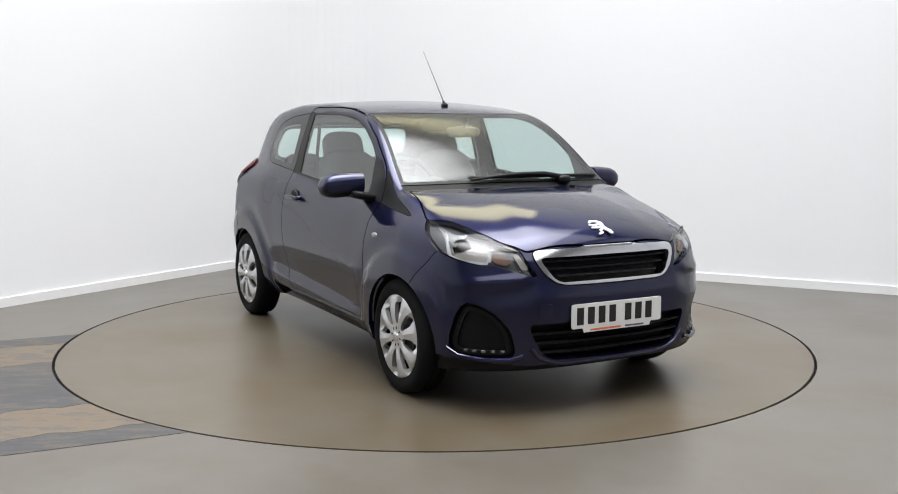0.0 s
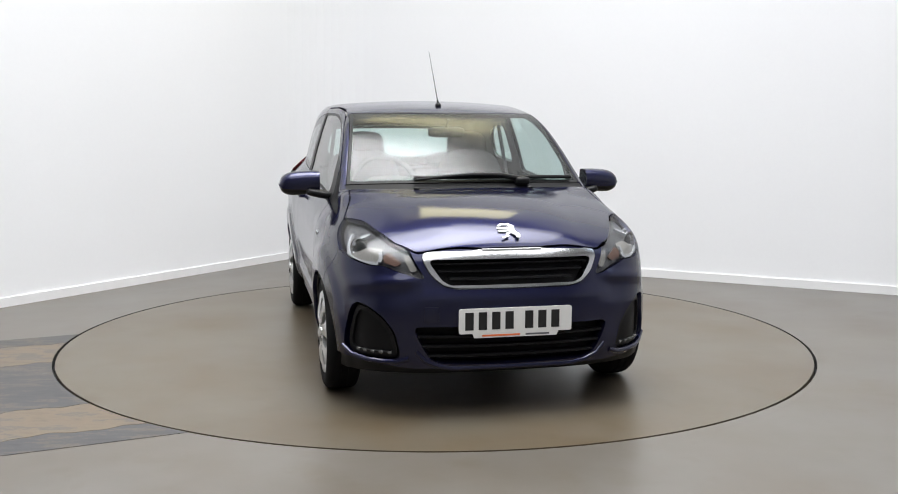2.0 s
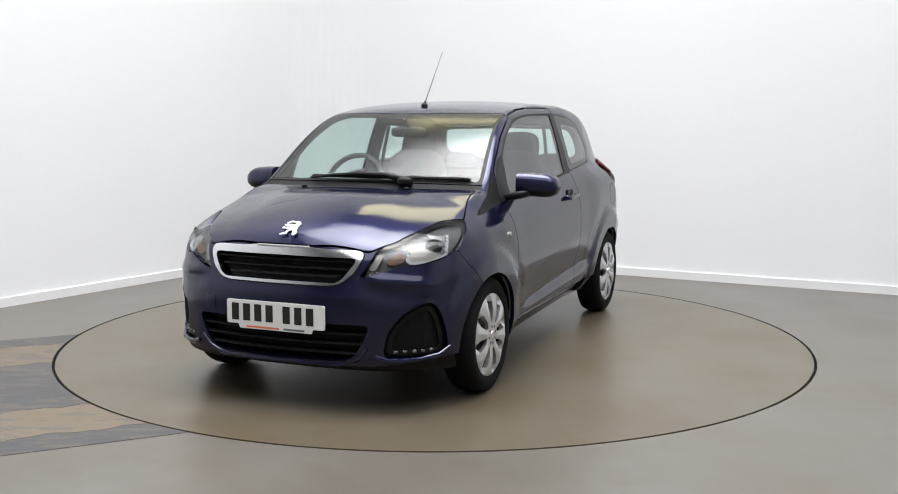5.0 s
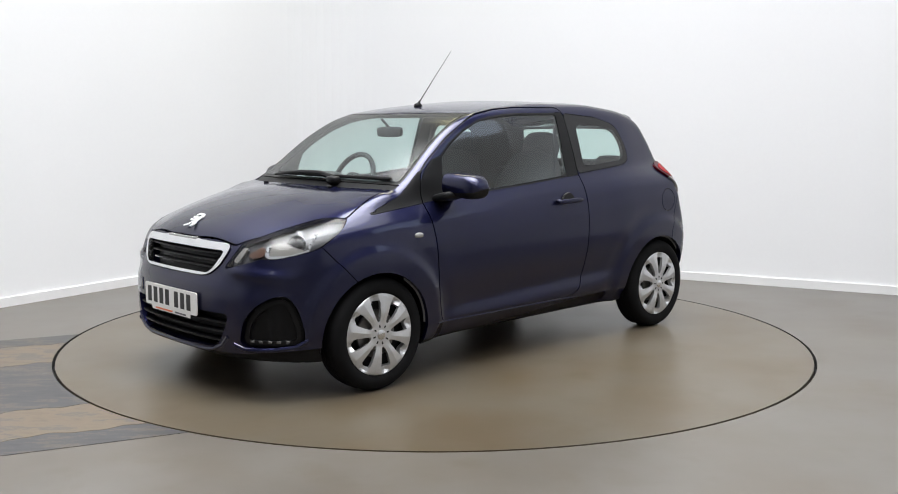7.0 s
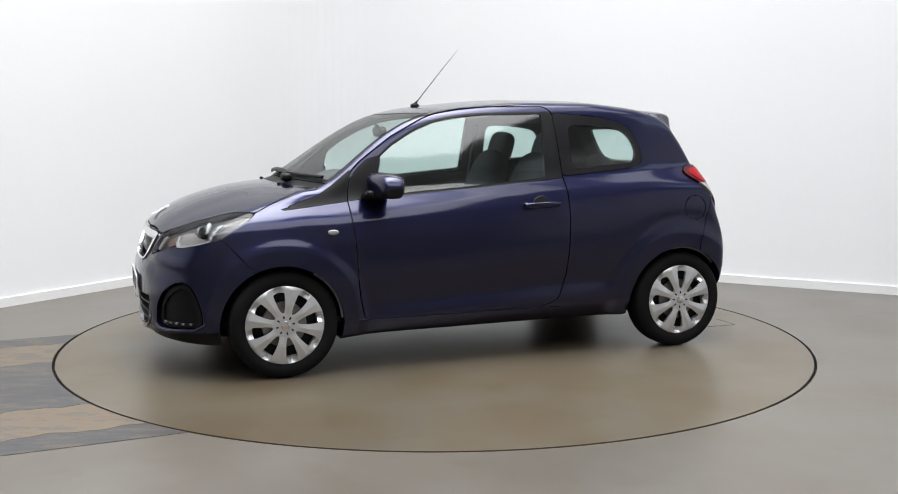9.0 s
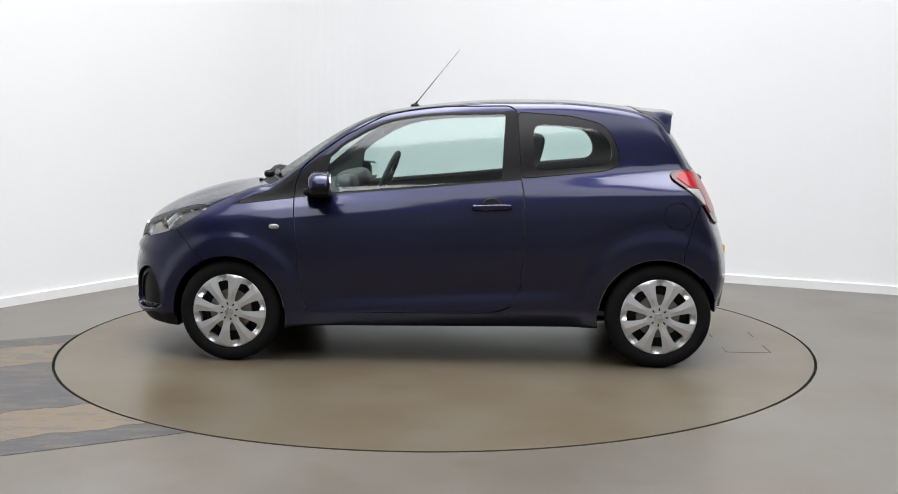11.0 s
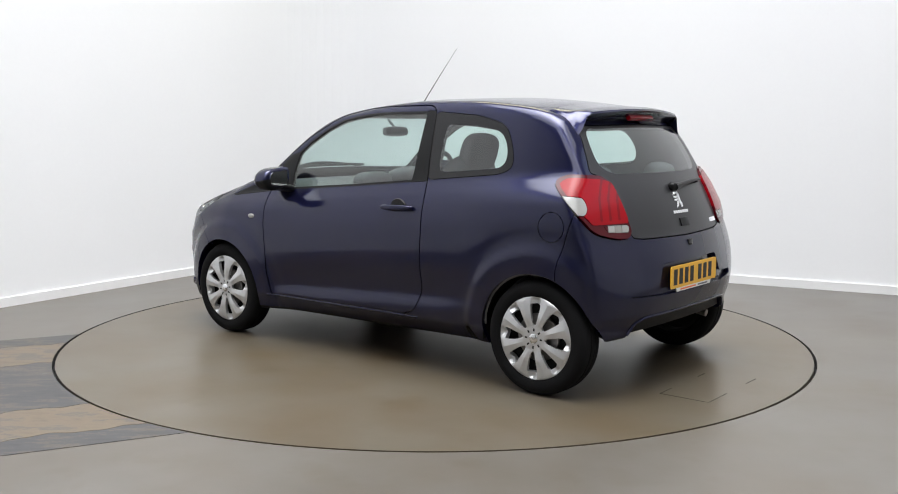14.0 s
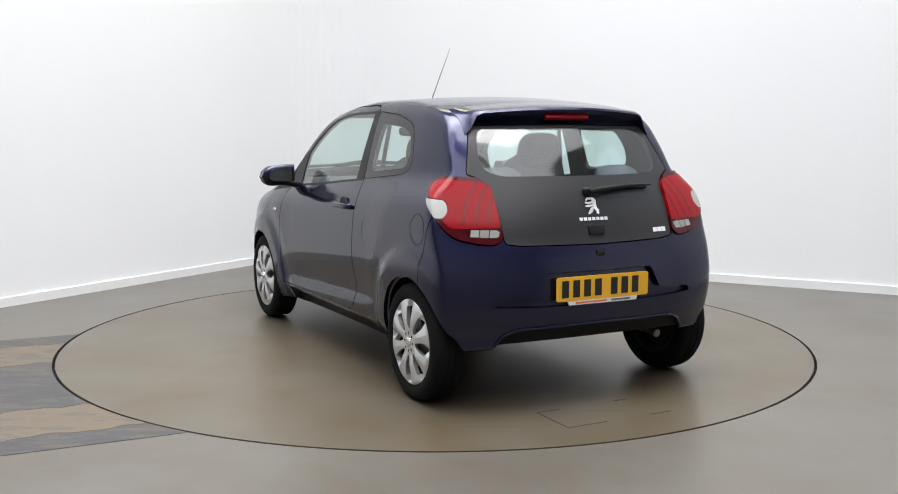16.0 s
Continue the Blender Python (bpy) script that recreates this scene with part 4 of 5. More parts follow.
        pts = rounded([(0.772, 0.952), (0.912, 0.954), (0.928, 0.99), (0.906, 1.030), (0.772, 1.040)], 0.02)
        a = [bm.verts.new((0.600 - 0.165 * (p[0] - 0.752), side * p[0], p[1])) for p in pts]
        b = [bm.verts.new((0.612 - 0.165 * (p[0] - 0.752), side * p[0], p[1])) for p in pts]
        bm.faces.new(a), bm.faces.new(b)
        for i in range(len(a)):
            bm.faces.new((a[i], a[i - 1], b[i - 1], b[i]))
        bmesh.ops.recalc_face_normals(bm, faces=bm.faces)
        part("mirror_glass", bm, MIRROR, base, "mirror glass", smooth=False)
        bm = bmesh.new()
        blob(bm, pose(0.675, side * 0.752, 0.935, side * 12, 0, 0), 0.075, 0.075, 0.022, 3.5)
        part("foot", bm, SATIN_BLACK, base, "black mirror foot")


def rear_details(car):
    # roof spoiler with a high brake lamp
    sp = tagged(new("spoiler"), "dark blue roof spoiler over the rear window")
    sp.parent = car
    bm = bmesh.new()
    rows = []
    n = 40
    for i in range(n + 1):
        y = -0.535 + 1.07 * i / n
        k = abs(y) / 0.535
        tip = -1.315 + 0.075 * k ** 2.2
        drop = 0.030 * k ** 2 + 0.030 * max(0, (k - 0.85) / 0.15) ** 2
        x0 = -1.045 - 0.03 * k
        z0 = top_z(np.array([x0]), y)[0]
        e = min(1.0, max(0.0, (k - 0.88) / 0.12))
        e = e * e * (3 - 2 * e)
        sec = [(x0, z0 + 0.004), (x0 - 0.09, z0 - 0.008), (tip + 0.05, 1.399 - drop), (tip + 0.008, 1.388 - drop), (tip, 1.378 - drop), (tip + 0.014, 1.362 - drop), (tip + 0.075, 1.325 - drop * 0.6), (tip + 0.105, 1.294 - drop * 0.2), (tip + 0.16, 1.300), (x0, z0 - 0.05)]
        skin_z = top_z(np.array([p[0] for p in sec]), y)
        sec = [(x, z * (1 - e) + e * (zs + (0.004 if at < 5 else -0.03))) for at, ((x, z), zs) in enumerate(zip(sec, skin_z))]
        rows.append([bm.verts.new((x, y, z)) for x, z in sec])
    for a, b in zip(rows, rows[1:]):
        for k in range(10):
            bm.faces.new((a[k], a[(k + 1) % 10], b[(k + 1) % 10], b[k]))
    bm.faces.new(rows[0]), bm.faces.new(rows[-1])
    bmesh.ops.recalc_face_normals(bm, faces=bm.faces)
    part("wing", bm, PAINT, sp)
    bm = bmesh.new()
    box(bm, -0.012, 0.012, -0.125, 0.125, -0.016, 0.016, pose(-1.281, 0, 1.345, 0, 35, 0))
    part("brake_lamp", bm, RED_LAMP, sp, "red high brake lamp", bevel=0.004)
    # rear wiper
    wp = tagged(new("rear_wiper"), "black rear wiper")
    wp.parent = car
    x0 = on_skin(0.0, 0.992, False)
    bm = bmesh.new()
    blob(bm, pose(x0 - 0.014, 0.0, 0.992), 0.022, 0.034, 0.022, 3)
    part("pivot", bm, SATIN_BLACK, wp)
    bm = bmesh.new()
    pts = [(on_skin(y, z, False) - 0.028, y, z) for y, z in ((0.01, 0.990), (-0.1, 1.002), (-0.2, 1.010), (-0.3, 1.014), (-0.39, 1.013))]
    tube(bm, pts, 0.016, 0.005, 10)
    part("arm", bm, SATIN_BLACK, wp)
    bm = bmesh.new()
    pts = [(on_skin(y, 1.002, False) - 0.010, y, 1.0) for y in (-0.08, -0.18, -0.28, -0.37)]
    tube(bm, pts, 0.006, 0.005, 6)
    part("blade", bm, RUBBER, wp)
    # tailgate emblem, name bars and latch
    tilt = 20
    emblem(car, pose(on_skin(0, 0.925, False) - 0.001, 0.002, 0.925, 0, -tilt, 180), 0.082)
    for i in range(7):
        y = 0.075 - 0.0235 * i
        bm = bmesh.new()
        plate_slab(bm, pose(on_skin(y, 0.866, False) - 0.001, y, 0.866, 0, -tilt, 180), [(-0.0085, -0.0075), (0.0085, -0.0075), (0.0085, 0.0075), (-0.0085, 0.0075)], 0.003)
        part("name_bar", bm, BADGE, car, smooth=False)
    for i in range(3):
        y = -0.365 - 0.030 * i
        bm = bmesh.new()
        plate_slab(bm, pose(on_skin(y, 0.798, False) - 0.001, y, 0.798, 0, -tilt, 180 - 8), [(-0.011, -0.011), (0.011, -0.011), (0.011, 0.011), (-0.011, 0.011)], 0.003)
        part("name_bar", bm, BADGE, car, smooth=False)
    bm = bmesh.new()
    box(bm, -0.006, 0.006, -0.045, 0.045, -0.022, 0.022, pose(on_skin(0, 0.815, False) - 0.001, 0, 0.815, 0, tilt, 0))
    part("tailgate_button", bm, SATIN_BLACK, car, bevel=0.004)
    bm = bmesh.new()
    box(bm, -0.008, 0.008, -0.024, 0.024, -0.016, 0.016, pose(on_skin(0.0, 0.712, False) + 0.002, 0.0, 0.712))
    part("lock", bm, GLOSS_BLACK, car, "black tailgate lock", bevel=0.006)
    number_plate(car, on_skin(0.0, 0.556, False) + 0.006, 0.556, PLATE_YELLOW, -1, 0, "yellow rear number plate with dark print bars")
    # exhaust end and bright edge line of the valance
    bm = bmesh.new()
    tube(bm, [(-1.30, -0.42, 0.285), (-1.44, -0.42, 0.28), (-1.50, -0.42, 0.27)], 0.020, 0.020, 16)
    part("exhaust_pipe", bm, STEEL, car, "dull steel exhaust pipe")
    bm = bmesh.new()
    pts = [(on_skin(y, z, False) - 0.002, y, z) for y, z in [(-0.54, 0.305), (-0.498, 0.356), (-0.445, 0.377)] + [(-0.40 + 0.1 * i, 0.381 + 0.006 * (1 - abs(-0.4 + 0.1 * i) / 0.4)) for i in range(9)] + [(0.445, 0.377), (0.498, 0.356), (0.54, 0.305)]]
    tube(bm, pts, 0.007, 0.007, 8)
    part("valance_edge", bm, PAINT, car)


def front_details(car):
    emblem(car, pose(on_skin(0, 0.822) + 0.001, 0, 0.824, 0, -62, 0), 0.112)
    number_plate(car, on_skin(0.0, 0.445) + 0.003, 0.445, PLATE_WHITE, 1, 0, "white front number plate with black print bars")
    # tow-eye cover
    bm = bmesh.new()
    box(bm, -0.003, 0.003, -0.032, 0.032, -0.033, 0.033, pose(on_skin(-0.375, 0.475) + 0.000, -0.375, 0.475, 0, 0, -12))
    part("tow_cover", bm, PAINT, car, bevel=0.003)
    # ridges of the bumper under the intake and under the fog panels
    bm = bmesh.new()
    tube(bm, [(on_skin(y, z) - 0.004, y, z) for y, z in [(-0.44, 0.31), (-0.40, 0.265), (-0.34, 0.240)] + [(-0.28 + 0.08 * i, 0.229) for i in range(8)] + [(0.34, 0.240), (0.40, 0.265), (0.44, 0.31)]], 0.012, 0.012, 10)
    part("bumper_ridge", bm, PAINT, car)
    for side in (1, -1):
        bm = bmesh.new()
        tube(bm, [(on_skin(y, z) - 0.004, side * y, z) for y, z in ((0.47, 0.275), (0.52, 0.256), (0.58, 0.254), (0.64, 0.258), (0.70, 0.268), (0.735, 0.30))], 0.013, 0.010, 10)
        part("bumper_ridge", bm, PAINT, car)
    # one front wiper, parked
    wp = tagged(new("windscreen_wiper"), "black windscreen wiper parked on the cowl")
    wp.parent = car

    def on_glass(s, y, up):
        x = s - 0.37 * y * y
        return (x, y, top_line(np.array([x + wrap(np.array([x]))[0] * y * y]))[0] - crown(np.array([x]))[0] * y * y + up)
    bm = bmesh.new()
    tube(bm, [on_glass(1.075, 0.27, 0.022), on_glass(1.06, 0.15, 0.034), on_glass(1.06, 0.0, 0.036), on_glass(1.065, -0.15, 0.03), on_glass(1.07, -0.30, 0.018)], 0.017, 0.006, 10)
    part("arm", bm, SATIN_BLACK, wp)
    bm = bmesh.new()
    tube(bm, [on_glass(1.045, 0.58 - 0.08 * i, 0.014) for i in range(12)], 0.010, 0.008, 8)
    part("blade", bm, SATIN_BLACK, wp)
    bm = bmesh.new()
    blob(bm, Matrix.Translation(on_glass(1.085, 0.27, 0.018)), 0.03, 0.04, 0.022, 3)
    part("pivot", bm, SATIN_BLACK, wp)
    # washer jets on the bonnet
    for y in (-0.30, 0.30):
        bm = bmesh.new()
        blob(bm, Matrix.Translation(on_glass(1.135, y, 0.004)), 0.012, 0.015, 0.008, 3, 12, 8)
        part("washer_jet", bm, SATIN_BLACK, car)
    # roof aerial
    ae = tagged(new("aerial"), "thin black roof aerial leaning back")
    ae.parent = car
    bm = bmesh.new()
    blob(bm, pose(0.218, 0, 1.417, 0, 0, 0), 0.028, 0.017, 0.016, 2.4, 20, 10)
    tube(bm, [(0.218, 0, 1.42), (0.205, 0, 1.445)], 0.010, 0.006, 10)
    part("foot", bm, SATIN_BLACK, ae)
    bm = bmesh.new()
    tube(bm, [(0.210, 0, 1.435), (0.186, 0, 1.465), (0.08, 0, 1.594), (-0.053, 0, 1.752)], 0.0036, 0.0011, 8)
    part("mast", bm, SATIN_BLACK, ae)


def hub_height(r):
    return 0.020 - 0.012 * np.clip((r - 0.05) / 0.15, 0, 1) ** 2


def wheel(car, x, side, turn):
    """Tyre, steel rim, hub cap with eight broad petals, and brake behind it."""
    w = tagged(new("wheel"), "black tyre with silver eight-petal wheel cover")
    w.parent = car
    w.matrix_basis = pose(x, side * 0.712, 0.282, 0, 0, 0 if side > 0 else 180) @ pose(0, 0, 0, 0, turn, 0)
    bm = bmesh.new()
    lathe(bm, [(0.196, 0.060), (0.203, 0.073), (0.212, 0.078), (0.235, 0.082), (0.255, 0.080), (0.270, 0.071), (0.278, 0.060), (0.2815, 0.045), (0.2825, 0.020), (0.2790, 0.0195), (0.2790, 0.014), (0.2828, 0.0135),
               (0.2828, -0.0135), (0.279, -0.014), (0.279, -0.0195), (0.2825, -0.02), (0.2815, -0.045), (0.278, -0.060), (0.270, -0.071), (0.255, -0.080), (0.212, -0.078), (0.196, -0.06)], 72)
    bmesh.ops.recalc_face_normals(bm, faces=bm.faces)
    part("tyre", bm, RUBBER, w, "black rubber tyre")
    bm = bmesh.new()
    lathe(bm, [(0.200, 0.062), (0.190, 0.055), (0.180, -0.02), (0.182, -0.060), (0.198, -0.062)], 64)
    lathe(bm, [(0.182, 0.012), (0.10, 0.016), (0.0, 0.020)], 64)
    part("rim", bm, GAP, w, "dark steel rim behind the cover")
    # wheel cover: a dished disc with eight openings
    nr, na = 44, 384
    r = np.linspace(0.0, 0.2035, nr)[:, None] + np.zeros((1, na))
    a = np.zeros((nr, 1)) + np.linspace(0, 2 * np.pi, na, endpoint=False)[None]
    rr, aa = r, a
    saw = np.abs((aa * 8 / (2 * np.pi) + 0.5) % 1 - 0.5) * 2
    lift = (0.004 - 0.020 * np.clip((saw - 0.62) / 0.30, 0, 1) + 0.007 * (1 - np.clip(saw / 0.62, 0, 1))) * np.clip((rr - 0.06) / 0.05, 0, 1) * np.clip((0.202 - rr) / 0.012, 0, 1)
    h = 0.064 + hub_height(rr) + lift + 0.004 * np.exp(-((rr - 0.199) / 0.004) ** 2)
    v = np.stack([rr * np.cos(aa), h, rr * np.sin(aa)], -1).reshape(-1, 3)
    i, j = np.meshgrid(np.arange(nr - 1), np.arange(na), indexing="ij")
    q = [i * na + j, i * na + (j + 1) % na, (i + 1) * na + (j + 1) % na, (i + 1) * na + j]
    t = np.concatenate([np.stack([q[0], q[1], q[2]], -1).reshape(-1, 3), np.stack([q[0], q[2], q[3]], -1).reshape(-1, 3)])
    n = np.zeros_like(v)
    fn = np.cross(v[t[:, 1]] - v[t[:, 0]], v[t[:, 2]] - v[t[:, 0]])
    if fn[:, 1].sum() < 0:
        t, fn = t[:, ::-1], -fn
    for k in range(3):
        np.add.at(n, t[:, k], fn)
    n /= np.maximum(np.linalg.norm(n, axis=1, keepdims=True), 1e-12)
    rad, ang = np.hypot(v[:, 0], v[:, 2]), np.arctan2(v[:, 2], v[:, 0])
    off = np.abs((ang * 8 / (2 * np.pi) + 0.5) % 1 - 0.5)
    off = (0.5 - off) * 2 * np.pi / 8 * rad
    width = np.interp(rad, [0.06, 0.075, 0.10, 0.14, 0.160, 0.18], [0.0, 0.010, 0.018, 0.026, 0.029, 0.029])
    s = np.maximum.reduce([off - width, 0.066 - rad, rad - 0.170])
    cover = panel("wheel_cover", keep((v, n, t), -s), SILVER, w, "silver eight-petal wheel cover", 0.022)
    bm = bmesh.new()
    lathe(bm, [(0.001, 0.090), (0.018, 0.090), (0.024, 0.087), (0.026, 0.080)], 32)
    part("centre_cap", bm, CHROME, cover, "round silver centre cap")
    for k in range(8):
        bm = bmesh.new()
        b = 2 * math.pi * (k + 0.5) / 8
        box(bm, 0.036, 0.050, 0.0825, 0.0850, -0.004, 0.004, Matrix.Rotation(-b, 4, "Y"))
        part("cover_slot", bm, GAP, cover, smooth=False)
    bm = bmesh.new()
    lathe(bm, [(0.001, 0.046), (0.115, 0.046), (0.118, 0.042), (0.118, 0.03)], 40)
    part("brake_disc", bm, STEEL, w, "dull steel brake disc")
    # arch liner, fixed to the body
    bm = bmesh.new()
    cx, cz, r0 = (1.178, 0.272, 0.325) if x > 0 else (-1.165, 0.275, 0.329)
    rows = []
    for k in range(33):
        b = math.radians(-8 + (196 if x > 0 else 180) * k / 32)
        px, pz = cx + r0 * math.cos(b), cz + r0 * math.sin(b)
        rows.append([bm.verts.new((px, side * yy, pz)) for yy in (0.48, min(0.78, side_y(px, max(pz, 0.3)) - 0.012))])
    for p, q in zip(rows, rows[1:]):
        bm.faces.new((p[0], q[0], q[1], p[1]))
    c0 = [p[0] for p in rows]
    bm.faces.new(c0)
    bmesh.ops.triangulate(bm, faces=[f for f in bm.faces if len(f.verts) > 4])
    part("arch_liner", bm, BLACK, car, "black wheel arch liner")


def seat(parent, y, rear=False):
    st = tagged(new("seat"), "dark grey cloth seat with headrest")
    st.parent = parent
    x = -0.18 if not rear else -0.92
    wide = 0.225 if not rear else 0.28
    bm = bmesh.new()
    blob(bm, pose(x + 0.14, y, 0.50, 0, -8, 0), 0.27, wide, 0.10, 4)
    part("cushion", bm, CLOTH, st)
    bm = bmesh.new()
    blob(bm, pose(x - 0.17, y, 0.82 if not rear else 0.76, 0, -20 if not rear else -22, 0), 0.08, wide, 0.335 if not rear else 0.28, 3.4)
    part("backrest", bm, CLOTH, st)
    bm = bmesh.new()
    blob(bm, pose(x - 0.315 if not rear else x - 0.30, y, 1.155 if not rear else 1.03, 0, -16, 0), 0.055, 0.135 if not rear else 0.125, 0.105 if not rear else 0.07, 3.2)
    part("headrest", bm, CLOTH, st)
    for dy in (-0.05, 0.05):
        bm = bmesh.new()
        tube(bm, [(x - 0.275, y + dy, 1.02 if not rear else 0.93), (x - 0.33, y + dy, 1.20 if not rear else 1.03)], 0.006)
        part("headrest_rod", bm, STEEL, st)


def cabin(car):
    for y in (0.35, -0.35):
        seat(car, y)
        seat(car, y, True)
    # dashboard with a hooded binnacle, and a steering wheel on the right
    dash = tagged(new("dashboard"), "dark grey dashboard with hooded dials")
    dash.parent = car
    bm = bmesh.new()
    rows = []
    for i in range(21):
        y = -0.66 + 1.32 * i / 20
        c = 0.30 * y * y
        rows.append([bm.verts.new((x, y, z)) for x, z in ((1.04 - c, 0.955), (0.80 - c * 0.6, 0.955), (0.66 - c * 0.3, 0.925), (0.60, 0.86), (0.62, 0.70), (0.72, 0.55), (1.0 - c, 0.55))])
    for a, b in zip(rows, rows[1:]):
        for k in range(6):
            bm.faces.new((a[k], b[k], b[k + 1], a[k + 1]))
    part("dash_top", bm, DASH, dash)
    bm = bmesh.new()
    blob(bm, pose(0.66, -0.36, 0.955, 0, 12, 0), 0.11, 0.15, 0.065, 2.8)
    part("binnacle", bm, DASH, dash)
    bm = bmesh.new()
    blob(bm, pose(0.64, 0.0, 0.90), 0.06, 0.15, 0.10, 4)
    part("centre_stack", bm, DASH, dash)
    bm = bmesh.new()
    m = pose(0.44, -0.36, 0.955, 0, 0, 90) @ pose(0, 0, 0, -24, 0, 0)
    ring = []
    for i in range(40):
        a = 2 * math.pi * i / 40
        ring.append([bm.verts.new(m @ Vector(((0.182 + 0.016 * math.cos(b)) * math.cos(a), 0.016 * math.sin(b), (0.182 + 0.016 * math.cos(b)) * math.sin(a)))) for b in (2 * math.pi * j / 10 for j in range(10))])
    for i in range(40):
        for j in range(10):
            bm.faces.new((ring[i][j], ring[(i + 1) % 40][j], ring[(i + 1) % 40][(j + 1) % 10], ring[i][(j + 1) % 10]))
    st = part("steering_wheel", bm, DASH, car, "dark steering wheel")
    for a in (0, 180, 270):
        bm = bmesh.new()
        box(bm, 0.03, 0.18, -0.01, 0.01, -0.018, 0.018, m @ pose(0, 0, 0, 0, -a, 0))
        part("spoke", bm, DASH, st, bevel=0.006)
    bm = bmesh.new()
    blob(bm, m, 0.07, 0.03, 0.06, 3)
    part("airbag_hub", bm, DASH, st)
    # inner mirror
    bm = bmesh.new()
    blob(bm, pose(0.44, 0.0, 1.262, 0, 8, 0), 0.022, 0.108, 0.030, 4)
    mir = part("inner_mirror", bm, DASH, car, "dark inner rear-view mirror")
    bm = bmesh.new()
    tube(bm, [(0.445, 0, 1.285), (0.50, 0, 1.335)], 0.008)
    part("stalk", bm, DASH, mir)
    # parcel shelf and cabin floor
    bm = bmesh.new()
    box(bm, -1.38, -1.05, -0.56, 0.56, 0.985, 1.005)
    part("parcel_shelf", bm, LINING, car, "dark grey parcel shelf", bevel=0.004)
    bm = bmesh.new()
    box(bm, -1.3, 0.95, -0.66, 0.66, 0.26, 0.285)
    part("cabin_floor", bm, LINING, car)
    # belts on the pillars
    for side in (1, -1):
        bm = bmesh.new()
        tube(bm, [(-0.40, side * 0.545, 1.30), (-0.36, side * 0.60, 0.95), (-0.33, side * 0.62, 0.50)], 0.012, 0.012, 6)
        part("seat_belt", bm, CLOTH, car)


def floor_bits(table):
    """Access hatch outline, scuffs on the deck."""
    h = tagged(new("access_hatch"), "flush square access hatch with dark seams")
    h.parent = table
    x0, x1, y0, y1 = -1.965, -1.712, -0.225, 0.345
    for a, b, c, d in ((x0, x1, y1 - 0.003, y1 + 0.003), (x0 - 0.003, x0 + 0.003, 0.14, y1 - 0.006), (x0 - 0.003, x0 + 0.003, y0, -0.10), (x1 - 0.002, x1 + 0.002, 0.22, y1 - 0.006), (x1 - 0.003, x1 + 0.003, -0.16, -0.08)):
        bm = bmesh.new()
        box(bm, a, b, c, d, 0.0003, 0.0012)
        part("hatch_seam", bm, SEAM, h, smooth=False)


def floor_stripes():
    """Worn dark and ochre paint bands beside the turntable."""
    dark = stripe_paint("worn_slate_paint", (0.038, 0.0375, 0.039), (0.095, 0.078, 0.058))
    tan = stripe_paint("worn_ochre_paint", (0.112, 0.085, 0.056), (0.055, 0.054, 0.054))
    ux, uy = 0.912, 0.410
    for lo, hi, mat, word in ((0.71, 0.93, dark, "dark slate"), (0.22, 0.71, tan, "ochre"), (-0.72, 0.22, dark, "dark slate"), (-1.148, -0.72, tan, "ochre"), (-1.365, -1.148, dark, "dark slate")):
        s = np.linspace(-6.0, 0.0, 400)
        k = np.linspace(lo + 0.002, hi - 0.002, 40)
        S, K = np.meshgrid(s, k, indexing="ij")
        wob = (0.030 * np.sin(S * 3.1) + 0.022 * np.sin(S * 7.7 + 1) + 0.012 * np.sin(S * 19 + 4 * K) + 0.007 * np.sin(S * 43)) * np.clip((K + 1.365) * (0.93 - K) / 0.3, 0, 1)
        x, y = ux * S - uy * (K + wob), uy * S + ux * (K + wob)
        v = np.stack([x, y, 0 * x + 0.002], -1).reshape(-1, 3)
        i, j = np.meshgrid(np.arange(399), np.arange(39), indexing="ij")
        q = [i * 40 + j, (i + 1) * 40 + j, (i + 1) * 40 + j + 1, i * 40 + j + 1]
        t = np.concatenate([np.stack([q[0], q[1], q[2]], -1).reshape(-1, 3), np.stack([q[0], q[2], q[3]], -1).reshape(-1, 3)])
        n = np.zeros_like(v)
        n[:, 2] = 1
        rad = np.hypot(v[:, 0], v[:, 1])
        ob = panel("floor_marking", keep((v, n, t), TABLE_R + 0.001 - rad), mat, None, depth=0.0015)
        tagged(ob, "worn " + word + " paint band on the floor", "floor marking", kind="structure")


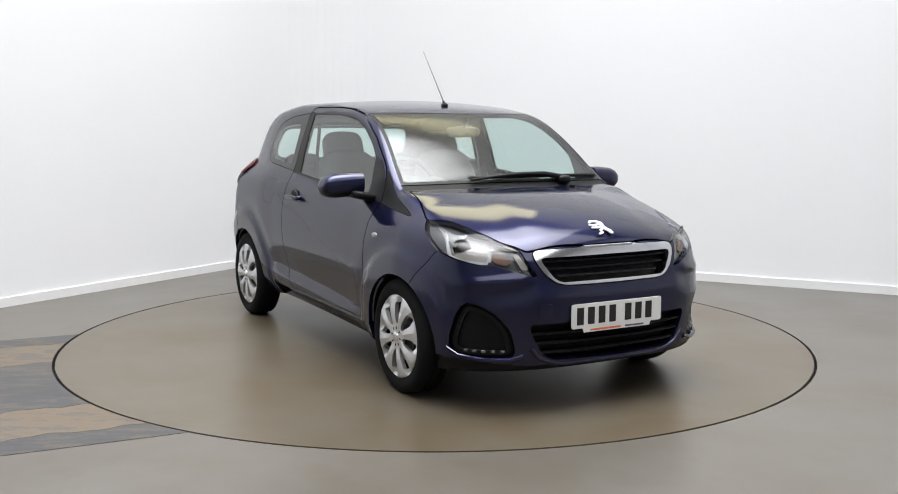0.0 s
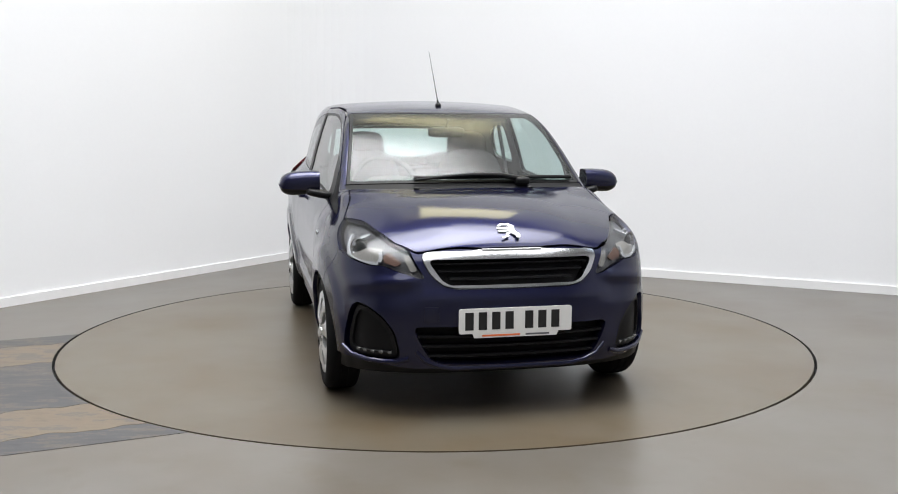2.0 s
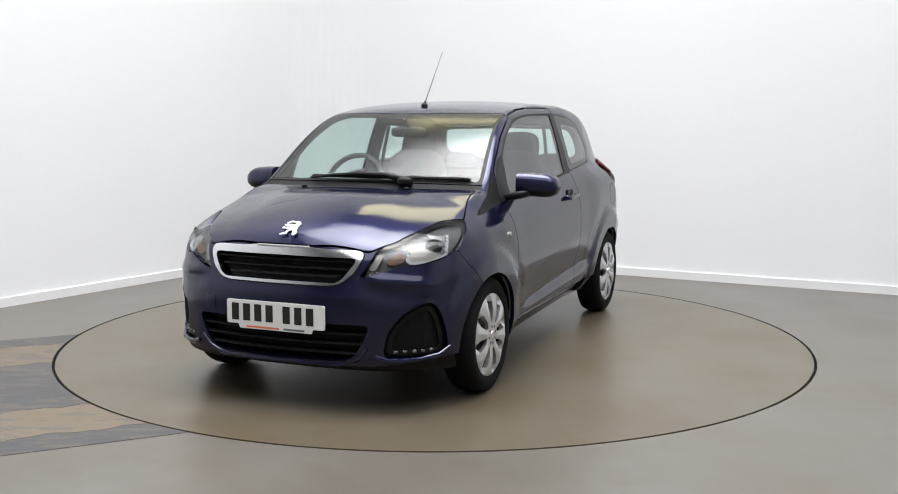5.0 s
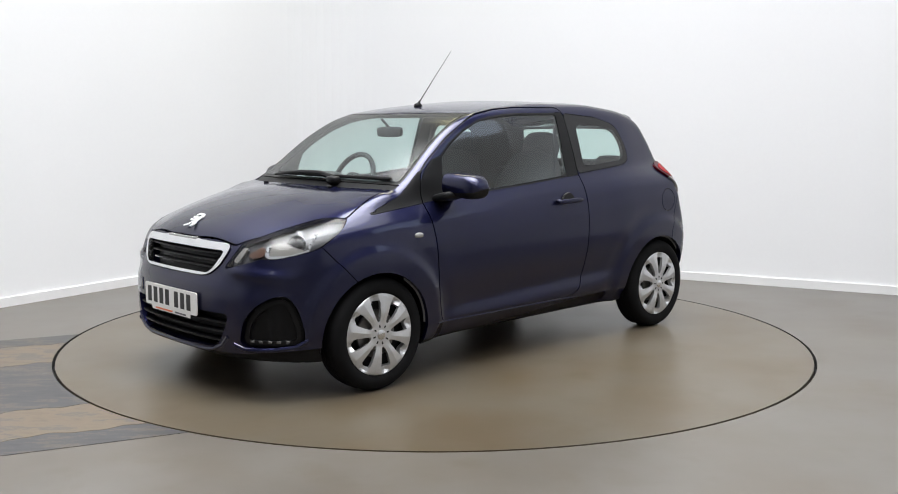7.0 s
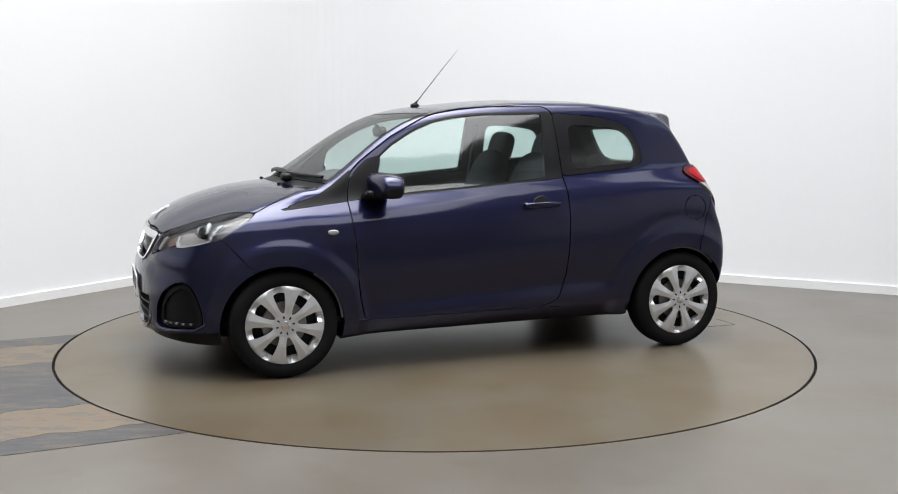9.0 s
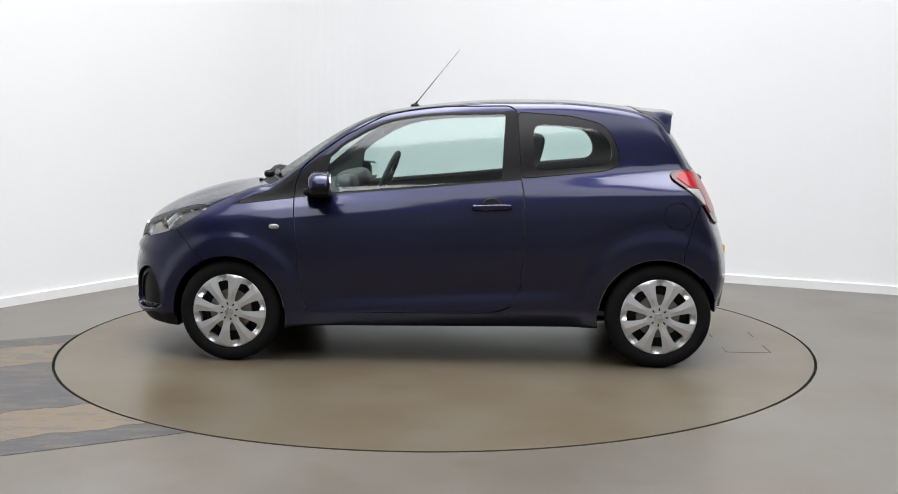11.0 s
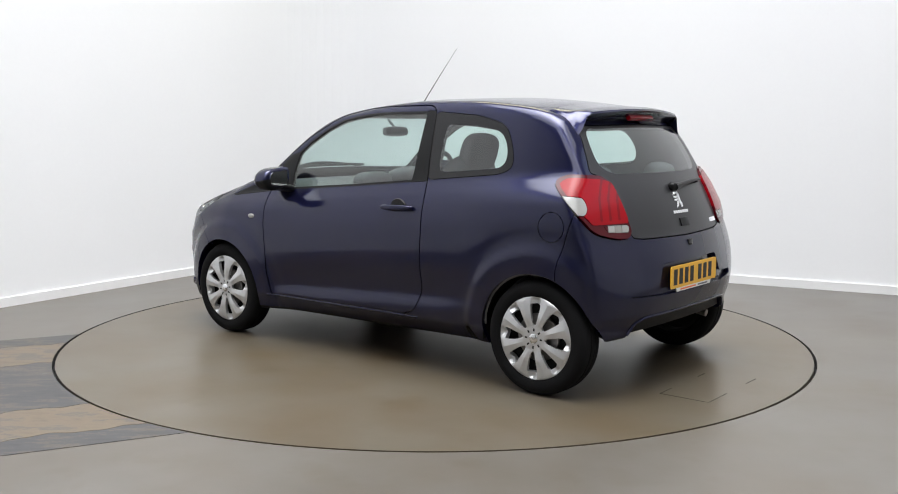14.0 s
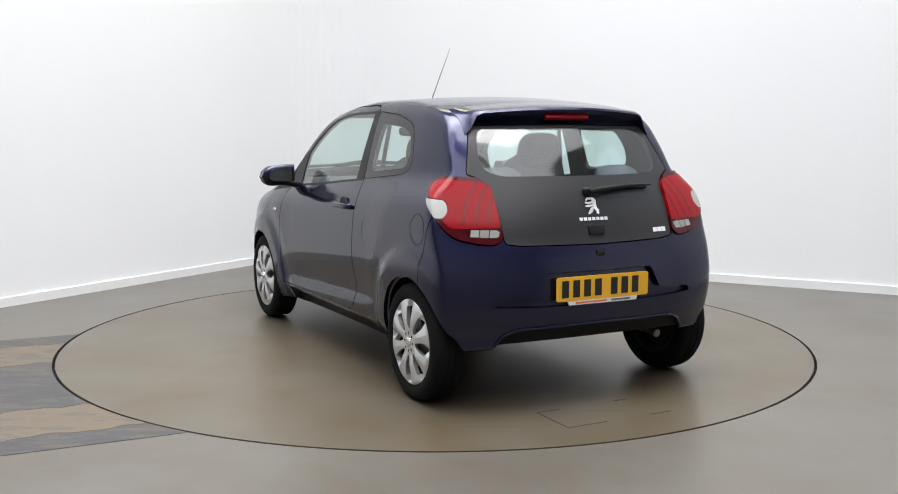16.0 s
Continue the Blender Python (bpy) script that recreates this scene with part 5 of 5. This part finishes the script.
def stripe_paint(name, color, under):
    """Floor paint rubbed through in streaks."""
    m = material(name, color, 0.45)
    nt = m.node_tree
    b = nt.nodes["Principled BSDF"]
    co, mp, big, ramp = (nt.nodes.new(k) for k in ("ShaderNodeTexCoord", "ShaderNodeMapping", "ShaderNodeTexNoise", "ShaderNodeValToRGB"))
    mp.inputs["Rotation"].default_value = (0, 0, radians(-24))
    mp.inputs["Scale"].default_value = (1.0, 3.0, 1.0)
    big.inputs["Scale"].default_value, big.inputs["Detail"].default_value, big.inputs["Roughness"].default_value = 3.4, 10, 0.74
    nt.links.new(co.outputs["Object"], mp.inputs["Vector"])
    nt.links.new(mp.outputs["Vector"], big.inputs["Vector"])
    nt.links.new(big.outputs["Fac"], ramp.inputs["Fac"])
    e = ramp.color_ramp.elements
    e[0].position, e[1].position = 0.34, 0.66
    e[0].color, e[1].color = (*(c * 0.6 for c in color), 1), (0.115, 0.105, 0.093, 1)
    for at, tone in ((0.44, color), (0.52, tuple(c * 1.15 for c in color)), (0.57, under), (0.61, color)):
        ramp.color_ramp.elements.new(at).color = (*tone, 1)
    nt.links.new(ramp.outputs["Color"], b.inputs["Base Color"])
    return m


room()
floor()
floor_stripes()
table = turntable()
floor_bits(table)
car = tagged(new("car"), "dark blue metallic three-door hatchback parked on a turntable", "car")
car_body(car)
side_details(car)
rear_details(car)
front_details(car)
cabin(car)
for wx, s, turn in ((1.17, 1, 33.5), (-1.17, 1, 20), (1.17, -1, 15), (-1.17, -1, 2)):
    wheel(car, wx, s, turn)


def turns():
    """Seconds and the turn of the table in degrees."""
    rows = [(0.0, -61.4), (0.5, -63.3), (1.0, -67.0), (1.5, -72.05), (2.0, -77.95), (2.5, -83.95), (3.0, -89.95), (3.5, -95.9), (4.0, -101.9)]
    t = 5.0
    while t <= 16.0:
        rows.append((t, -101.9 - (t - 4.0) * 11.79))
        t += 1.0
    return rows


OFF = (-0.0846, -0.0198)


def motions():
    rows = turns()
    walk(table, [(t, pose(0, 0, 0, 0, 0, a)) for t, a in rows])
    walk(car, [(t, pose(0, 0, 0, 0, 0, a) @ pose(OFF[0], OFF[1], 0)) for t, a in rows])


motions()
